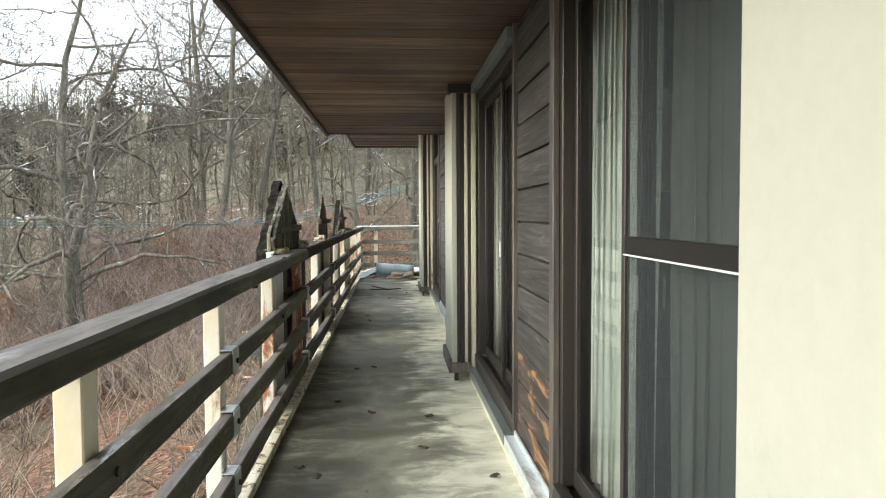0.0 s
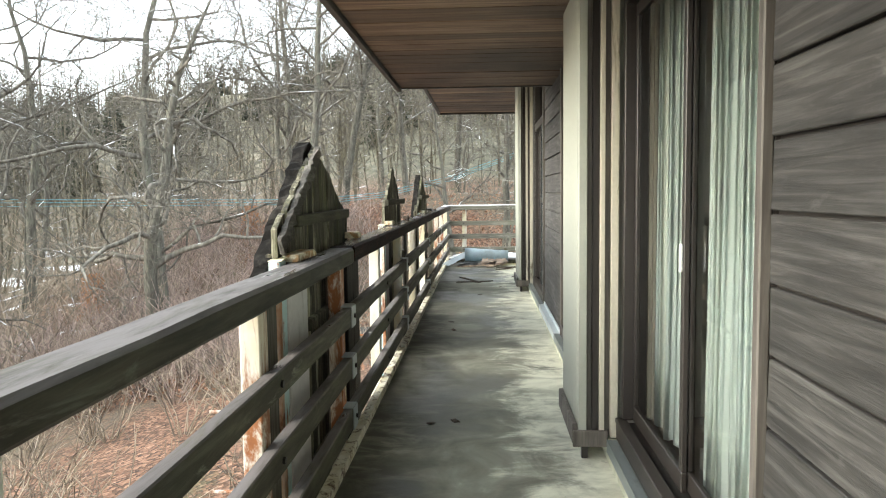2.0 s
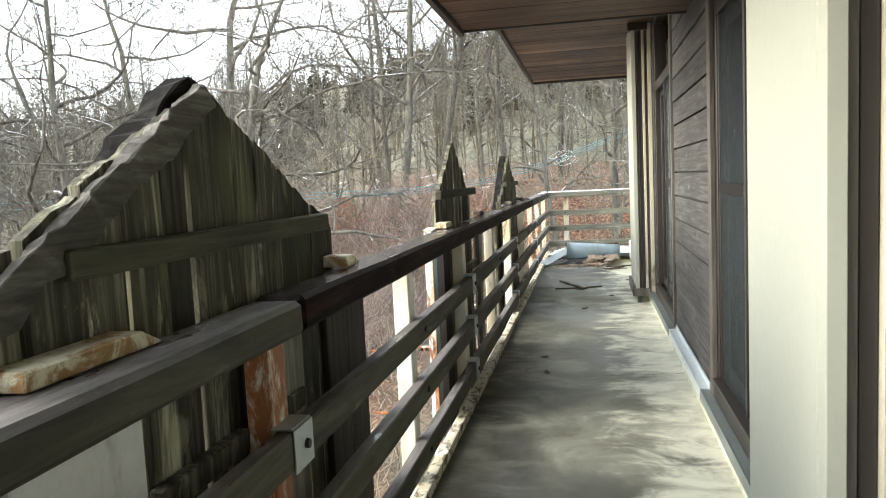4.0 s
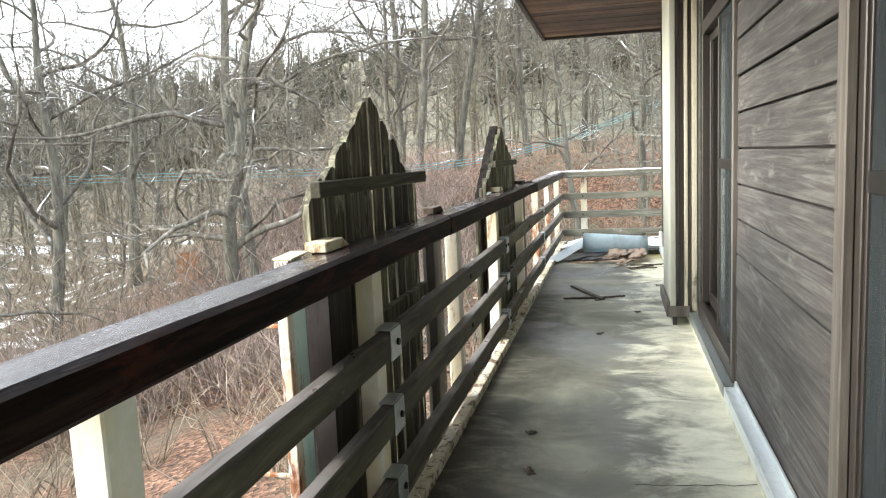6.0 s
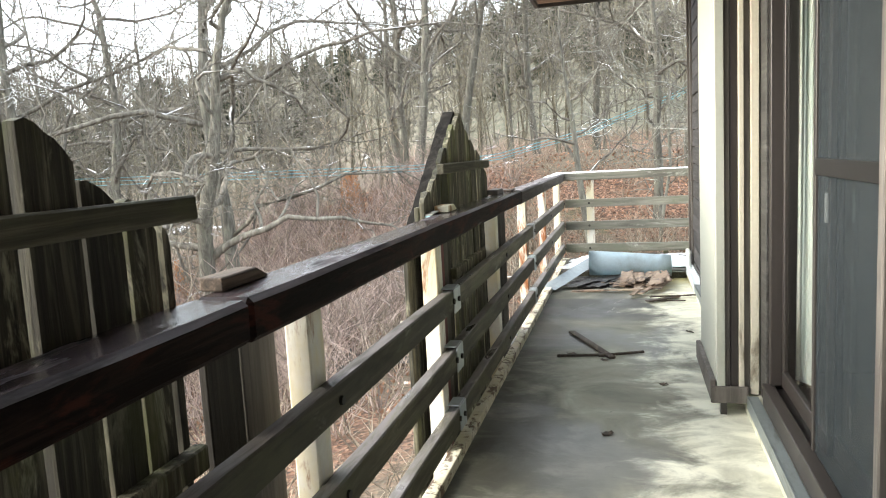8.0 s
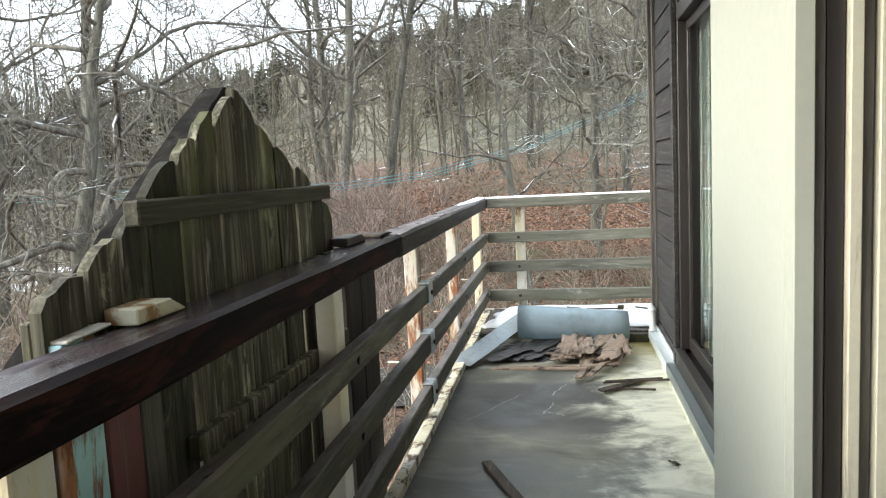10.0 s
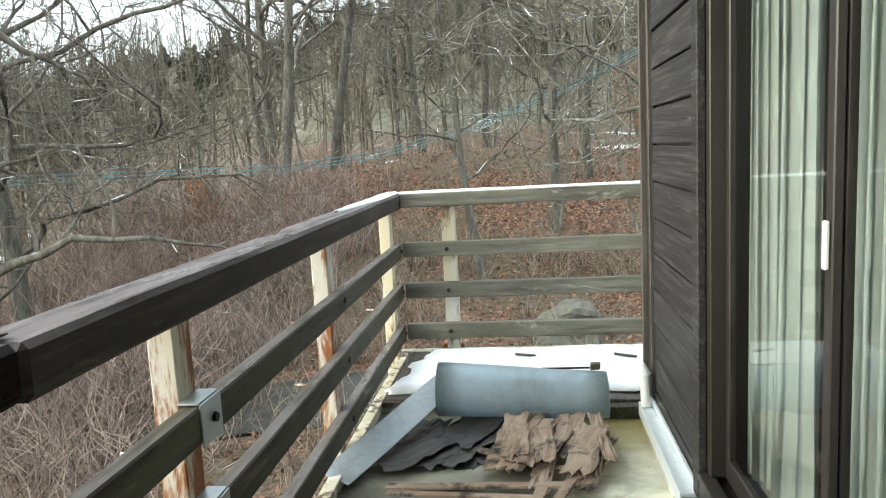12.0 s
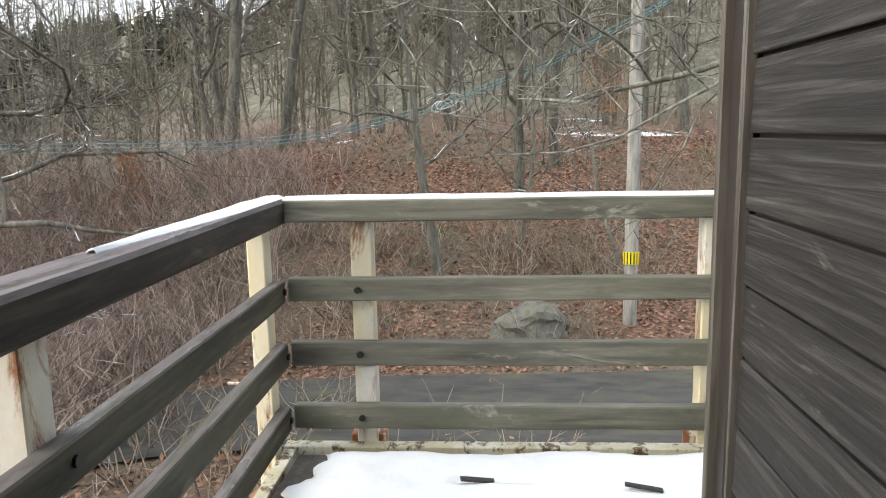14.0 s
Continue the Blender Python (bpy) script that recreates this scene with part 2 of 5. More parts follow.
M_fartwig = wood("far_twig_bark", (0.075, 0.067, 0.046), (0.165, 0.148, 0.106), (0.31, 0.28, 0.21), "z", 0.95, tone=0.0, across=5)
M_lichen = wood("lichen_bark", (0.07, 0.066, 0.055), (0.2, 0.2, 0.17), (0.45, 0.46, 0.41), "z", 0.95, tone=0.2, across=16, fine=0.8)
M_paper = paint("torn_brown_roofing_felt", (0.25, 0.18, 0.13), (0.07, 0.05, 0.04), 0.48, 0.62, 0.85, second=(0.33, 0.26, 0.20))
M_rake = wood("black_rake_wood", (0.004, 0.0035, 0.003), (0.014, 0.012, 0.010), (0.06, 0.053, 0.045), "y", 0.95, gloss=0.2, tone=0.3, fine=0.7, across=20)
M_siding_dark = wood("dark_siding", (0.006, 0.0055, 0.005), (0.027, 0.024, 0.0225), (0.12, 0.112, 0.107), "y", 0.6, wear=(0.14, 0.125, 0.11), wear_lo=0.61, wear_hi=0.72, tone=0.6, across=64, fine=0.7)
M_darkpaper = paint("wet_dark_felt", (0.035, 0.032, 0.03), (0.09, 0.08, 0.07), 0.5, 0.75, 0.45)
M_stick = wood("broken_dark_lath", (0.03, 0.022, 0.017), (0.08, 0.06, 0.045), (0.2, 0.15, 0.11), "y", 0.8)
M_polewood = wood("pale_utility_pole", (0.2, 0.19, 0.165), (0.34, 0.33, 0.295), (0.46, 0.45, 0.41), "z", 0.85, tone=0.1, across=18)
M_yellow = paint("yellow_marker", (0.75, 0.6, 0.02), None, rough=0.4)
M_cable = paint("aqua_cable", (0.10, 0.30, 0.36), None, rough=0.5)
M_inwall = paint("interior_plaster", (0.5, 0.48, 0.42), (0.4, 0.38, 0.33), 0.5, 0.8, 0.9, sc=(1, 1, 1))
M_infloor = paint("interior_carpet", (0.16, 0.13, 0.1), (0.1, 0.08, 0.06), 0.5, 0.8, 0.95)


def glass_material(name, tint, ior):
    m = bpy.data.materials.new(name)
    m.use_nodes = True
    nt = m.node_tree
    nt.nodes.clear()
    out = nt.nodes.new("ShaderNodeOutputMaterial")
    tr = nt.nodes.new("ShaderNodeBsdfTransparent")
    tr.inputs["Color"].default_value = (*tint, 1)
    gl = nt.nodes.new("ShaderNodeBsdfGlossy")
    gl.inputs["Roughness"].default_value = 0.02
    fr = nt.nodes.new("ShaderNodeFresnel")
    fr.inputs["IOR"].default_value = ior
    mx = nt.nodes.new("ShaderNodeMixShader")
    nt.links.new(fr.outputs[0], mx.inputs["Fac"])
    nt.links.new(tr.outputs[0], mx.inputs[1])
    nt.links.new(gl.outputs[0], mx.inputs[2])
    nt.links.new(mx.outputs[0], out.inputs["Surface"])
    return m


def screen_material():
    """Fine insect screen: dark grey weave that lets some light through."""
    m = bpy.data.materials.new("insect_screen")
    m.use_nodes = True
    nt = m.node_tree
    b = nt.nodes["Principled BSDF"]
    out = nt.nodes["Material Output"]
    n = noise_tex(nt, coords(nt, (1.5, 3.0, 0.8)), 1.0, 4)
    nt.links.new(ramp(nt, n, [(0.3, (0.02, 0.027, 0.031)), (0.7, (0.032, 0.042, 0.047))]), b.inputs["Base Color"])
    b.inputs["Roughness"].default_value = 0.7
    tr = nt.nodes.new("ShaderNodeBsdfTransparent")
    mx = nt.nodes.new("ShaderNodeMixShader")
    mx.inputs["Fac"].default_value = 0.42
    nt.links.new(tr.outputs[0], mx.inputs[1])
    nt.links.new(b.outputs[0], mx.inputs[2])
    nt.links.new(mx.outputs[0], out.inputs["Surface"])
    return m


def curtain_material():
    m, nt, b = shader("pale_green_sheer_curtain", 0.9)
    out = nt.nodes["Material Output"]
    n = noise_tex(nt, coords(nt, (3, 14, 0.6)), 1.0, 5)
    col = ramp(nt, n, [(0.3, (0.66, 0.72, 0.64)), (0.5, (0.73, 0.80, 0.76)), (0.7, (0.80, 0.88, 0.86))])
    nt.links.new(col, b.inputs["Base Color"])
    tl = nt.nodes.new("ShaderNodeBsdfTranslucent")
    nt.links.new(col, tl.inputs["Color"])
    mx = nt.nodes.new("ShaderNodeMixShader")
    mx.inputs["Fac"].default_value = 0.05
    nt.links.new(b.outputs[0], mx.inputs[1])
    nt.links.new(tl.outputs[0], mx.inputs[2])
    nt.links.new(mx.outputs[0], out.inputs["Surface"])
    return m


M_glass = glass_material("window_glass", (0.95, 0.98, 0.965), 1.7)
M_clear = bpy.data.materials.new("clear_glass_edge")
M_clear.use_nodes = True
M_clear.node_tree.nodes.clear()
_o = M_clear.node_tree.nodes.new("ShaderNodeOutputMaterial")
_t = M_clear.node_tree.nodes.new("ShaderNodeBsdfTransparent")
M_clear.node_tree.links.new(_t.outputs[0], _o.inputs["Surface"])
M_screen = screen_material()
M_curtain = curtain_material()


def floor_material():
    m, nt, b = shader("stained_concrete", 0.6)
    fine = noise_tex(nt, coords(nt, (22, 22, 22)), 1.0, 8, 0.7)
    mid = noise_tex(nt, coords(nt, (2.0, 2.3, 1)), 1.0, 9, 0.62, 0.9)
    blot = noise_tex(nt, coords(nt, (1.1, 0.8, 1), (4, 2, 0)), 1.0, 6, 0.6, 0.3)
    col = ramp(nt, mid, [(0.28, (0.115, 0.112, 0.088)), (0.45, (0.21, 0.206, 0.163)), (0.58, (0.29, 0.286, 0.228)), (0.75, (0.42, 0.415, 0.33))])
    # a worn, dry, chalky run beside the doors, its colour also painting in the brighter light there, and a grimy, damp
    # run along the middle and the railing
    sep = nt.nodes.new("ShaderNodeSeparateXYZ")
    nt.links.new(coords(nt, (1, 1, 1)), sep.inputs[0])
    side = calc(nt, "ADD", sep.outputs[0], calc(nt, "MULTIPLY", calc(nt, "SUBTRACT", mid, 0.5), 1.1))
    edge = noise_tex(nt, coords(nt, (3.2, 5.5, 1), (3, 3, 0)), 1.0, 9, 0.66, 0.5)
    dry = mask(nt, calc(nt, "ADD", side, calc(nt, "MULTIPLY", calc(nt, "SUBTRACT", edge, 0.5), 0.9)), 0.10, 0.45)
    col = mixc(nt, dry, col, mixc(nt, mask(nt, edge, 0.35, 0.65), (0.46, 0.455, 0.36), (0.74, 0.73, 0.60)))
    damp = mask(nt, blot, 0.45, 0.62)
    col = mixc(nt, calc(nt, "MULTIPLY", calc(nt, "MULTIPLY", damp, 0.75), calc(nt, "SUBTRACT", 1.0, dry)), col, (0.085, 0.084, 0.068))
    # green-black grime that has gathered under the rails
    grime = calc(nt, "ADD", calc(nt, "MULTIPLY", sep.outputs[0], -1.0), calc(nt, "MULTIPLY", calc(nt, "SUBTRACT", blot, 0.5), 1.6))
    grime = calc(nt, "MULTIPLY", mask(nt, grime, 0.06, 0.52), mask(nt, edge, 0.3, 0.55))
    col = mixc(nt, calc(nt, "MULTIPLY", grime, 0.85), col, (0.042, 0.04, 0.027))
    col = mixc(nt, mask(nt, fine, 0.6, 0.8), col, mixc(nt, 1.0, col, (0.7, 0.7, 0.7), "MULTIPLY"))
    specks = noise_tex(nt, coords(nt, (9, 14, 1), (8, 1, 0)), 1.0, 8, 0.75, 1.0)
    col = mixc(nt, mask(nt, specks, 0.62, 0.72), col, mixc(nt, 1.0, col, (0.5, 0.5, 0.48), "MULTIPLY"))
    # a dark wet patch and a yellow-green bloom by the far end
    far = calc(nt, "MULTIPLY", mask(nt, sep.outputs[1], 13.3, 13.8), calc(nt, "SUBTRACT", 1.0, mask(nt, sep.outputs[1], 14.38, 14.47)))
    far = calc(nt, "MULTIPLY", far, calc(nt, "SUBTRACT", 1.0, mask(nt, side, 0.1, 0.35)))
    col = mixc(nt, calc(nt, "MULTIPLY", far, 0.85), col, (0.05, 0.051, 0.05))
    bloom = calc(nt, "MULTIPLY", mask(nt, sep.outputs[1], 14.2, 14.6), mask(nt, blot, 0.4, 0.6))
    bloom = calc(nt, "MULTIPLY", bloom, mask(nt, sep.outputs[0], 0.2, 0.35))
    col = mixc(nt, bloom, col, (0.30, 0.25, 0.08))
    nt.links.new(col, b.inputs["Base Color"])
    rr = nt.nodes.new("ShaderNodeMapRange")
    rr.inputs["To Min"].default_value, rr.inputs["To Max"].default_value = 0.75, 0.33
    nt.links.new(damp, rr.inputs["Value"])
    nt.links.new(rr.outputs[0], b.inputs["Roughness"])
    bump(nt, b, fine, 0.25, 0.004)
    return m


M_floor = floor_material()


def ground_material():
    m, nt, b = shader("leaf_litter_ground", 0.95)
    leaf = nt.nodes.new("ShaderNodeTexVoronoi")
    leaf.inputs["Scale"].default_value = 14.0
    nt.links.new(coords(nt, (1, 1, 1)), leaf.inputs["Vector"])
    col = ramp(nt, leaf.outputs["Color"], [(0.1, (0.03, 0.018, 0.013)), (0.4, (0.11, 0.058, 0.035)), (0.75, (0.23, 0.125, 0.078)), (1.0, (0.38, 0.24, 0.165))])
    big = noise_tex(nt, coords(nt, (0.12, 0.12, 0.12)), 1.0, 7, 0.65)
    col = mixc(nt, mask(nt, big, 0.42, 0.62), col, mixc(nt, leaf.outputs["Distance"], (0.07, 0.06, 0.04), (0.17, 0.14, 0.10)))
    moss = noise_tex(nt, coords(nt, (0.3, 0.3, 0.3), (7, 3, 1)), 1.0, 6, 0.7)
    col = mixc(nt, mask(nt, moss, 0.58, 0.72), col, (0.07, 0.075, 0.035))
    sep = nt.nodes.new("ShaderNodeSeparateXYZ")
    nt.links.new(coords(nt, (1, 1, 1)), sep.inputs[0])
    # far slopes: grey-green undergrowth under the trees
    farmix = mask(nt, sep.outputs[2], 1.2, 3.4)
    under = noise_tex(nt, coords(nt, (0.5, 0.5, 0.16)), 1.0, 10, 0.78)
    col = mixc(nt, farmix, col, ramp(nt, under, [(0.32, (0.04, 0.042, 0.026)), (0.5, (0.12, 0.115, 0.08)), (0.68, (0.23, 0.205, 0.155))]))
    west = mask(nt, calc(nt, "MULTIPLY", sep.outputs[0], -1.0), 15.0, 24.0)
    col = mixc(nt, calc(nt, "MULTIPLY", west, 0.8), col, ramp(nt, under, [(0.32, (0.075, 0.07, 0.048)), (0.5, (0.19, 0.172, 0.125)), (0.68, (0.32, 0.285, 0.22))]))
    # old snow in hollows
    sn = noise_tex(nt, coords(nt, (0.22, 0.5, 0.2), (1, 6, 3)), 1.0, 7, 0.62, 0.4)
    bank = calc(nt, "MULTIPLY", mask(nt, sep.outputs[2], 0.7, 0.95), calc(nt, "SUBTRACT", 1.0, mask(nt, sep.outputs[2], 1.5, 2.2)))
    hollow = calc(nt, "MULTIPLY", mask(nt, calc(nt, "MULTIPLY", sep.outputs[0], -1.0), 8.0, 24.0), calc(nt, "SUBTRACT", 1.0, mask(nt, sep.outputs[2], -3.9, -2.8)))
    floorpart = mask(nt, calc(nt, "ADD", sn, calc(nt, "MULTIPLY", hollow, 0.125)), 0.66, 0.69)
    snow = calc(nt, "MAXIMUM", calc(nt, "MULTIPLY", mask(nt, calc(nt, "ADD", sn, 0.085), 0.68, 0.71), bank), calc(nt, "MULTIPLY", floorpart, mask(nt, hollow, 0.0, 0.1)))
    col = mixc(nt, snow, col, (0.85, 0.88, 0.92))
    nt.links.new(col, b.inputs["Base Color"])
    bump(nt, b, leaf.outputs["Distance"], 0.6, 0.06)
    return m


M_ground = ground_material()


def simple_noise(name, stops, scale, rough=0.9, bstr=0.3, bdist=0.02, detail=7, each=False):
    m, nt, b = shader(name, rough)
    n = noise_tex(nt, coords(nt, scale), 1.0, detail, 0.65, 0.3)
    col = ramp(nt, n, stops)
    if each:
        one = nt.nodes.new("ShaderNodeNewGeometry").outputs["Random Per Island"]
        col = mixc(nt, 1.0, col, ramp(nt, one, [(0.0, (0.3, 0.3, 0.31)), (0.45, (0.85, 0.85, 0.85)), (1.0, (1.5, 1.5, 1.55))]), "MULTIPLY")
    nt.links.new(col, b.inputs["Base Color"])
    bump(nt, b, n, bstr, bdist)
    return m


M_snow = simple_noise("old_snow", [(0.3, (0.80, 0.84, 0.88)), (0.7, (0.9, 0.92, 0.94))], (6, 6, 6), 0.6, 0.4, 0.02)
M_road = simple_noise("old_asphalt", [(0.35, (0.035, 0.035, 0.032)), (0.55, (0.065, 0.063, 0.056)), (0.7, (0.085, 0.09, 0.04))], (1.2, 3.0, 1), 0.85)
M_rock = simple_noise("mossy_rock", [(0.3, (0.09, 0.09, 0.075)), (0.55, (0.17, 0.165, 0.14)), (0.75, (0.10, 0.115, 0.05))], (3, 3, 3), 0.95, 0.8, 0.08)
M_conifer = simple_noise("conifer_needles", [(0.3, (0.022, 0.03, 0.017)), (0.7, (0.055, 0.065, 0.035))], (2, 2, 2), 0.9)
M_shrub = simple_noise("red_brown_stems", [(0.3, (0.20, 0.138, 0.11)), (0.55, (0.36, 0.28, 0.24)), (0.8, (0.52, 0.45, 0.40))], (1.6, 1.6, 1.6), 0.9, each=True)
M_brush = simple_noise("grey_brown_stems", [(0.3, (0.15, 0.115, 0.08)), (0.55, (0.31, 0.255, 0.19)), (0.8, (0.47, 0.42, 0.35))], (1.6, 1.6, 1.6), 0.9, each=True)
M_litter = simple_noise("fallen_oak_leaves", [(0.3, (0.20, 0.10, 0.055)), (0.7, (0.34, 0.19, 0.12))], (5, 5, 5), 0.85, each=True)
M_dryleaf = simple_noise("dry_beech_leaves", [(0.3, (0.24, 0.10, 0.045)), (0.7, (0.40, 0.20, 0.09))], (5, 5, 5), 0.9)


# ---- mesh helpers ----
def empty(name, label, category, group="", kind="", at=(0, 0, 0)):
    ob = new(name)
    ob.location = at
    ob.empty_display_size = 0.1
    return tagged(ob, label, category, group, kind)


def part(name, bm, material, parent=None, label=""):
    me = bpy.data.meshes.new(name)
    bm.to_mesh(me)
    bm.free()
    me.materials.append(material)
    ob = new(name, me)
    if parent is not None:
        ob.parent = parent
        if parent.type == "EMPTY":
            ob.location = -parent.location
    if label:
        ob["label"] = label
    return ob


def box(x0, x1, y0, y1, z0, z1, bev=0.0, bm=None):
    bm2 = bmesh.new()
    bmesh.ops.create_cube(bm2, size=1.0)
    bmesh.ops.scale(bm2, vec=(x1 - x0, y1 - y0, z1 - z0), verts=bm2.verts)
    bmesh.ops.translate(bm2, vec=((x0 + x1) / 2, (y0 + y1) / 2, (z0 + z1) / 2), verts=bm2.verts)
    if bev:
        bmesh.ops.bevel(bm2, geom=bm2.edges[:], offset=bev, segments=1, affect="EDGES")
    if bm is None:
        return bm2
    me = bpy.data.meshes.new("tmp")
    bm2.to_mesh(me)
    bm2.free()
    bm.from_mesh(me)
    bpy.data.meshes.remove(me)
    return bm


def moved(bm, m):
    bmesh.ops.transform(bm, matrix=m, verts=bm.verts)
    return bm


def rough_up(bm, amp, scale, seed=0.0, cuts=0):
    if cuts:
        bmesh.ops.subdivide_edges(bm, edges=bm.edges[:], cuts=cuts, use_grid_fill=True)
    for v in bm.verts:
        v.co += noise.noise_vector(v.co * scale + Vector((seed, seed * 1.7, -seed))) * amp
    return bm


def cylinder(r, a, b, sides=12, r2=None):
    bm = bmesh.new()
    a, b = Vector(a), Vector(b)
    bmesh.ops.create_cone(bm, cap_ends=True, segments=sides, radius1=r, radius2=r if r2 is None else r2, depth=(b - a).length)
    q = (b - a).to_track_quat("Z", "Y").to_matrix().to_4x4()
    bmesh.ops.transform(bm, matrix=Matrix.Translation((a + b) / 2) @ q, verts=bm.verts)
    return bm


def plate(name, bm, material, label, category, kind="structure", parent=None):
    return tagged(part(name, bm, material, parent), label, category, "", kind)


def tube(V, F, pts, radii, sides):
    """Adds a tapered tube along pts to the vertex and face lists."""
    base = len(V)
    n = len(pts)
    for i, p in enumerate(pts):
        d = (pts[min(i + 1, n - 1)] - pts[max(i - 1, 0)]).normalized()
        u = d.orthogonal().normalized()
        w = d.cross(u)
        for k in range(sides):
            a = 2 * math.pi * k / sides
            V.append(p + (u * math.cos(a) + w * math.sin(a)) * radii[i])
    for i in range(n - 1):
        for k in range(sides):
            a, b = base + i * sides + k, base + i * sides + (k + 1) % sides
            F.append((a, b, b + sides, a + sides))
    return V, F


def mesh_from(name, V, F, material, parent=None, label=""):
    me = bpy.data.meshes.new(name)
    me.from_pydata([tuple(v) for v in V], [], F)
    me.materials.append(material)
    for p in me.polygons:
        p.use_smooth = True
    ob = new(name, me)
    if parent is not None:
        ob.parent = parent
    if label:
        ob["label"] = label
    return ob


# ---- structure: deck, house walls, openings, roof ----
WALL, GLASS, COLX, RAILX = 0.66, 0.735, 0.46, -0.66
LOW, HIGH = 2.30, 2.75
ground_z = -3.2

floor = plate("floor", box(-0.65, 0.64, -2.0, 16.5, -0.22, 0.0), M_floor, "stained grey concrete balcony deck, damp along the middle", "floor")
plate("deck_slab", box(0.665, 3.2, 15.42, 16.5, -0.22, -0.004), M_floor, "concrete deck turning round the house corner", "floor")
plate("sill_kerb", box(0.60, 0.80, -2.0, 15.40, 0.0, 0.10, 0.004), M_floor, "low concrete kerb under the wall", "kerb")
plate("wall_base", box(0.645, 0.80, -2.0, 15.40, -3.6, -0.001), M_cream, "cream rendered lower storey wall", "wall")
plate("wall_rear", box(8.0, 8.2, -2.0, 15.4, -3.6, 2.75), M_cream, "cream rendered back wall of the house", "wall")
plate("wall_south", box(0.66, 8.0, -2.2, -2.002, -3.6, 2.75), M_cream, "cream rendered end wall of the house", "wall")
plate("wall_north", box(0.812, 8.0, 15.24, 15.395, -3.6, 2.75), M_cream, "cream rendered far end wall of the house", "wall")
plate("floor_inside", box(0.81, 7.99, -1.99, 15.23, 0.02, 0.12), M_infloor, "dark carpeted room floor", "floor")
plate("wall_inside", box(4.4, 4.5, -1.99, 15.23, 0.125, 2.60), M_inwall, "plain plaster room wall", "wall")
for py in (0.45, 5.95, 12.0):
    plate("partition_wall", box(0.83, 4.39, py - 0.06, py + 0.06, 0.125, 2.60), M_inwall, "plain plaster partition between rooms", "wall")
plate("ceiling_inside", box(0.81, 7.99, -1.99, 15.23, 2.605, 2.70), M_inwall, "plain plaster room ceiling", "ceiling")


def soffit(name, y0, y1, z, x0, step):
    """Tongue-and-groove boards laid across the balcony, in one ceiling mesh."""
    bm = bmesh.new()
    y = y0
    rng = random.Random(int(z * 100))
    while y < y1 - 0.02:
        w = min(step * rng.uniform(0.85, 1.5), y1 - y)
        strip = 0.022 if rng.random() < 0.45 else 0.004
        dz = rng.uniform(-0.002, 0.002)
        box(x0, 0.80, y + strip / 2, y + w - 0.004, z + dz, z + 0.02 + dz, 0.002, bm)
        if strip > 0.01:
            box(x0, 0.80, y - 0.003, y + strip / 2 - 0.001, z + 0.001, z + 0.02, 0.0, bm)
        y += w
    return bm


def soffit_material():
    m, nt, b = shader("brown_soffit", 0.55)
    geo = nt.nodes.new("ShaderNodeNewGeometry")
    r = geo.outputs["Random Per Island"]
    offs = nt.nodes.new("ShaderNodeVectorMath")
    offs.operation = "ADD"
    comb = nt.nodes.new("ShaderNodeCombineXYZ")
    nt.links.new(calc(nt, "MULTIPLY", r, 41.0), comb.inputs[0])
    nt.links.new(calc(nt, "MULTIPLY", r, 17.0), comb.inputs[1])
    nt.links.new(coords(nt, (1.6, 34, 34)), offs.inputs[0])
    nt.links.new(comb.outputs[0], offs.inputs[1])
    g = noise_tex(nt, offs.outputs[0], 1.0, 7, 0.65, 0.6)
    col = ramp(nt, g, [(0.28, (0.09, 0.053, 0.032)), (0.5, (0.188, 0.117, 0.072)), (0.72, (0.33, 0.235, 0.157))])
    tone = ramp(nt, r, [(0.0, (0.42, 0.38, 0.36)), (0.35, (0.72, 0.70, 0.70)), (0.75, (1.0, 1.0, 1.0)), (1.0, (1.6, 1.65, 1.7))])
    patch = noise_tex(nt, coords(nt, (1.1, 0.8, 1), (1, 2, 0)), 1.0, 5, 0.6)
    col = mixc(nt, mask(nt, patch, 0.42, 0.66), col, mixc(nt, 1.0, col, (0.5, 0.46, 0.44), "MULTIPLY"))
    col = mixc(nt, 1.0, col, tone, "MULTIPLY")
    nt.links.new(col, b.inputs["Base Color"])
    bump(nt, b, g, 0.25, 0.004)
    return m


M_soffit2 = soffit_material()
STEP_Y = 9.06
plate("ceiling_low", soffit("ceiling_low", -2.2, STEP_Y - 0.03, LOW, -0.76, 0.135), M_soffit2, "brown stained board soffit over the balcony", "ceiling")
plate("ceiling_high", soffit("ceiling_high", STEP_Y, 15.47, HIGH, -0.76, 0.135), M_soffit2, "brown stained board soffit of the taller roof", "ceiling")
plate("roof_low", box(-0.76, 8.4, -2.4, STEP_Y - 0.03, LOW + 0.03, LOW + 0.22), M_fascia, "flat roof of the lower wing", "roof")
plate("roof_high", box(-0.76, 8.4, STEP_Y, 15.47, HIGH + 0.03, HIGH + 0.22), M_fascia, "flat roof of the taller wing", "roof")
plate("trim_fascia_low", box(-0.80, -0.762, -2.4, STEP_Y, LOW - 0.035, LOW + 0.25, 0.004), M_fascia, "dark weathered fascia board", "trim")
plate("trim_drip_low", box(-0.815, -0.802, -2.4, STEP_Y + 0.012, LOW + 0.05, LOW + 0.26), M_zinc, "thin metal drip edge on the fascia", "trim")
plate("trim_fascia_step", box(-0.76, 0.66, STEP_Y - 0.028, STEP_Y - 0.002, LOW - 0.012, HIGH + 0.02), M_fascia, "dark fascia where the roof steps up", "trim")
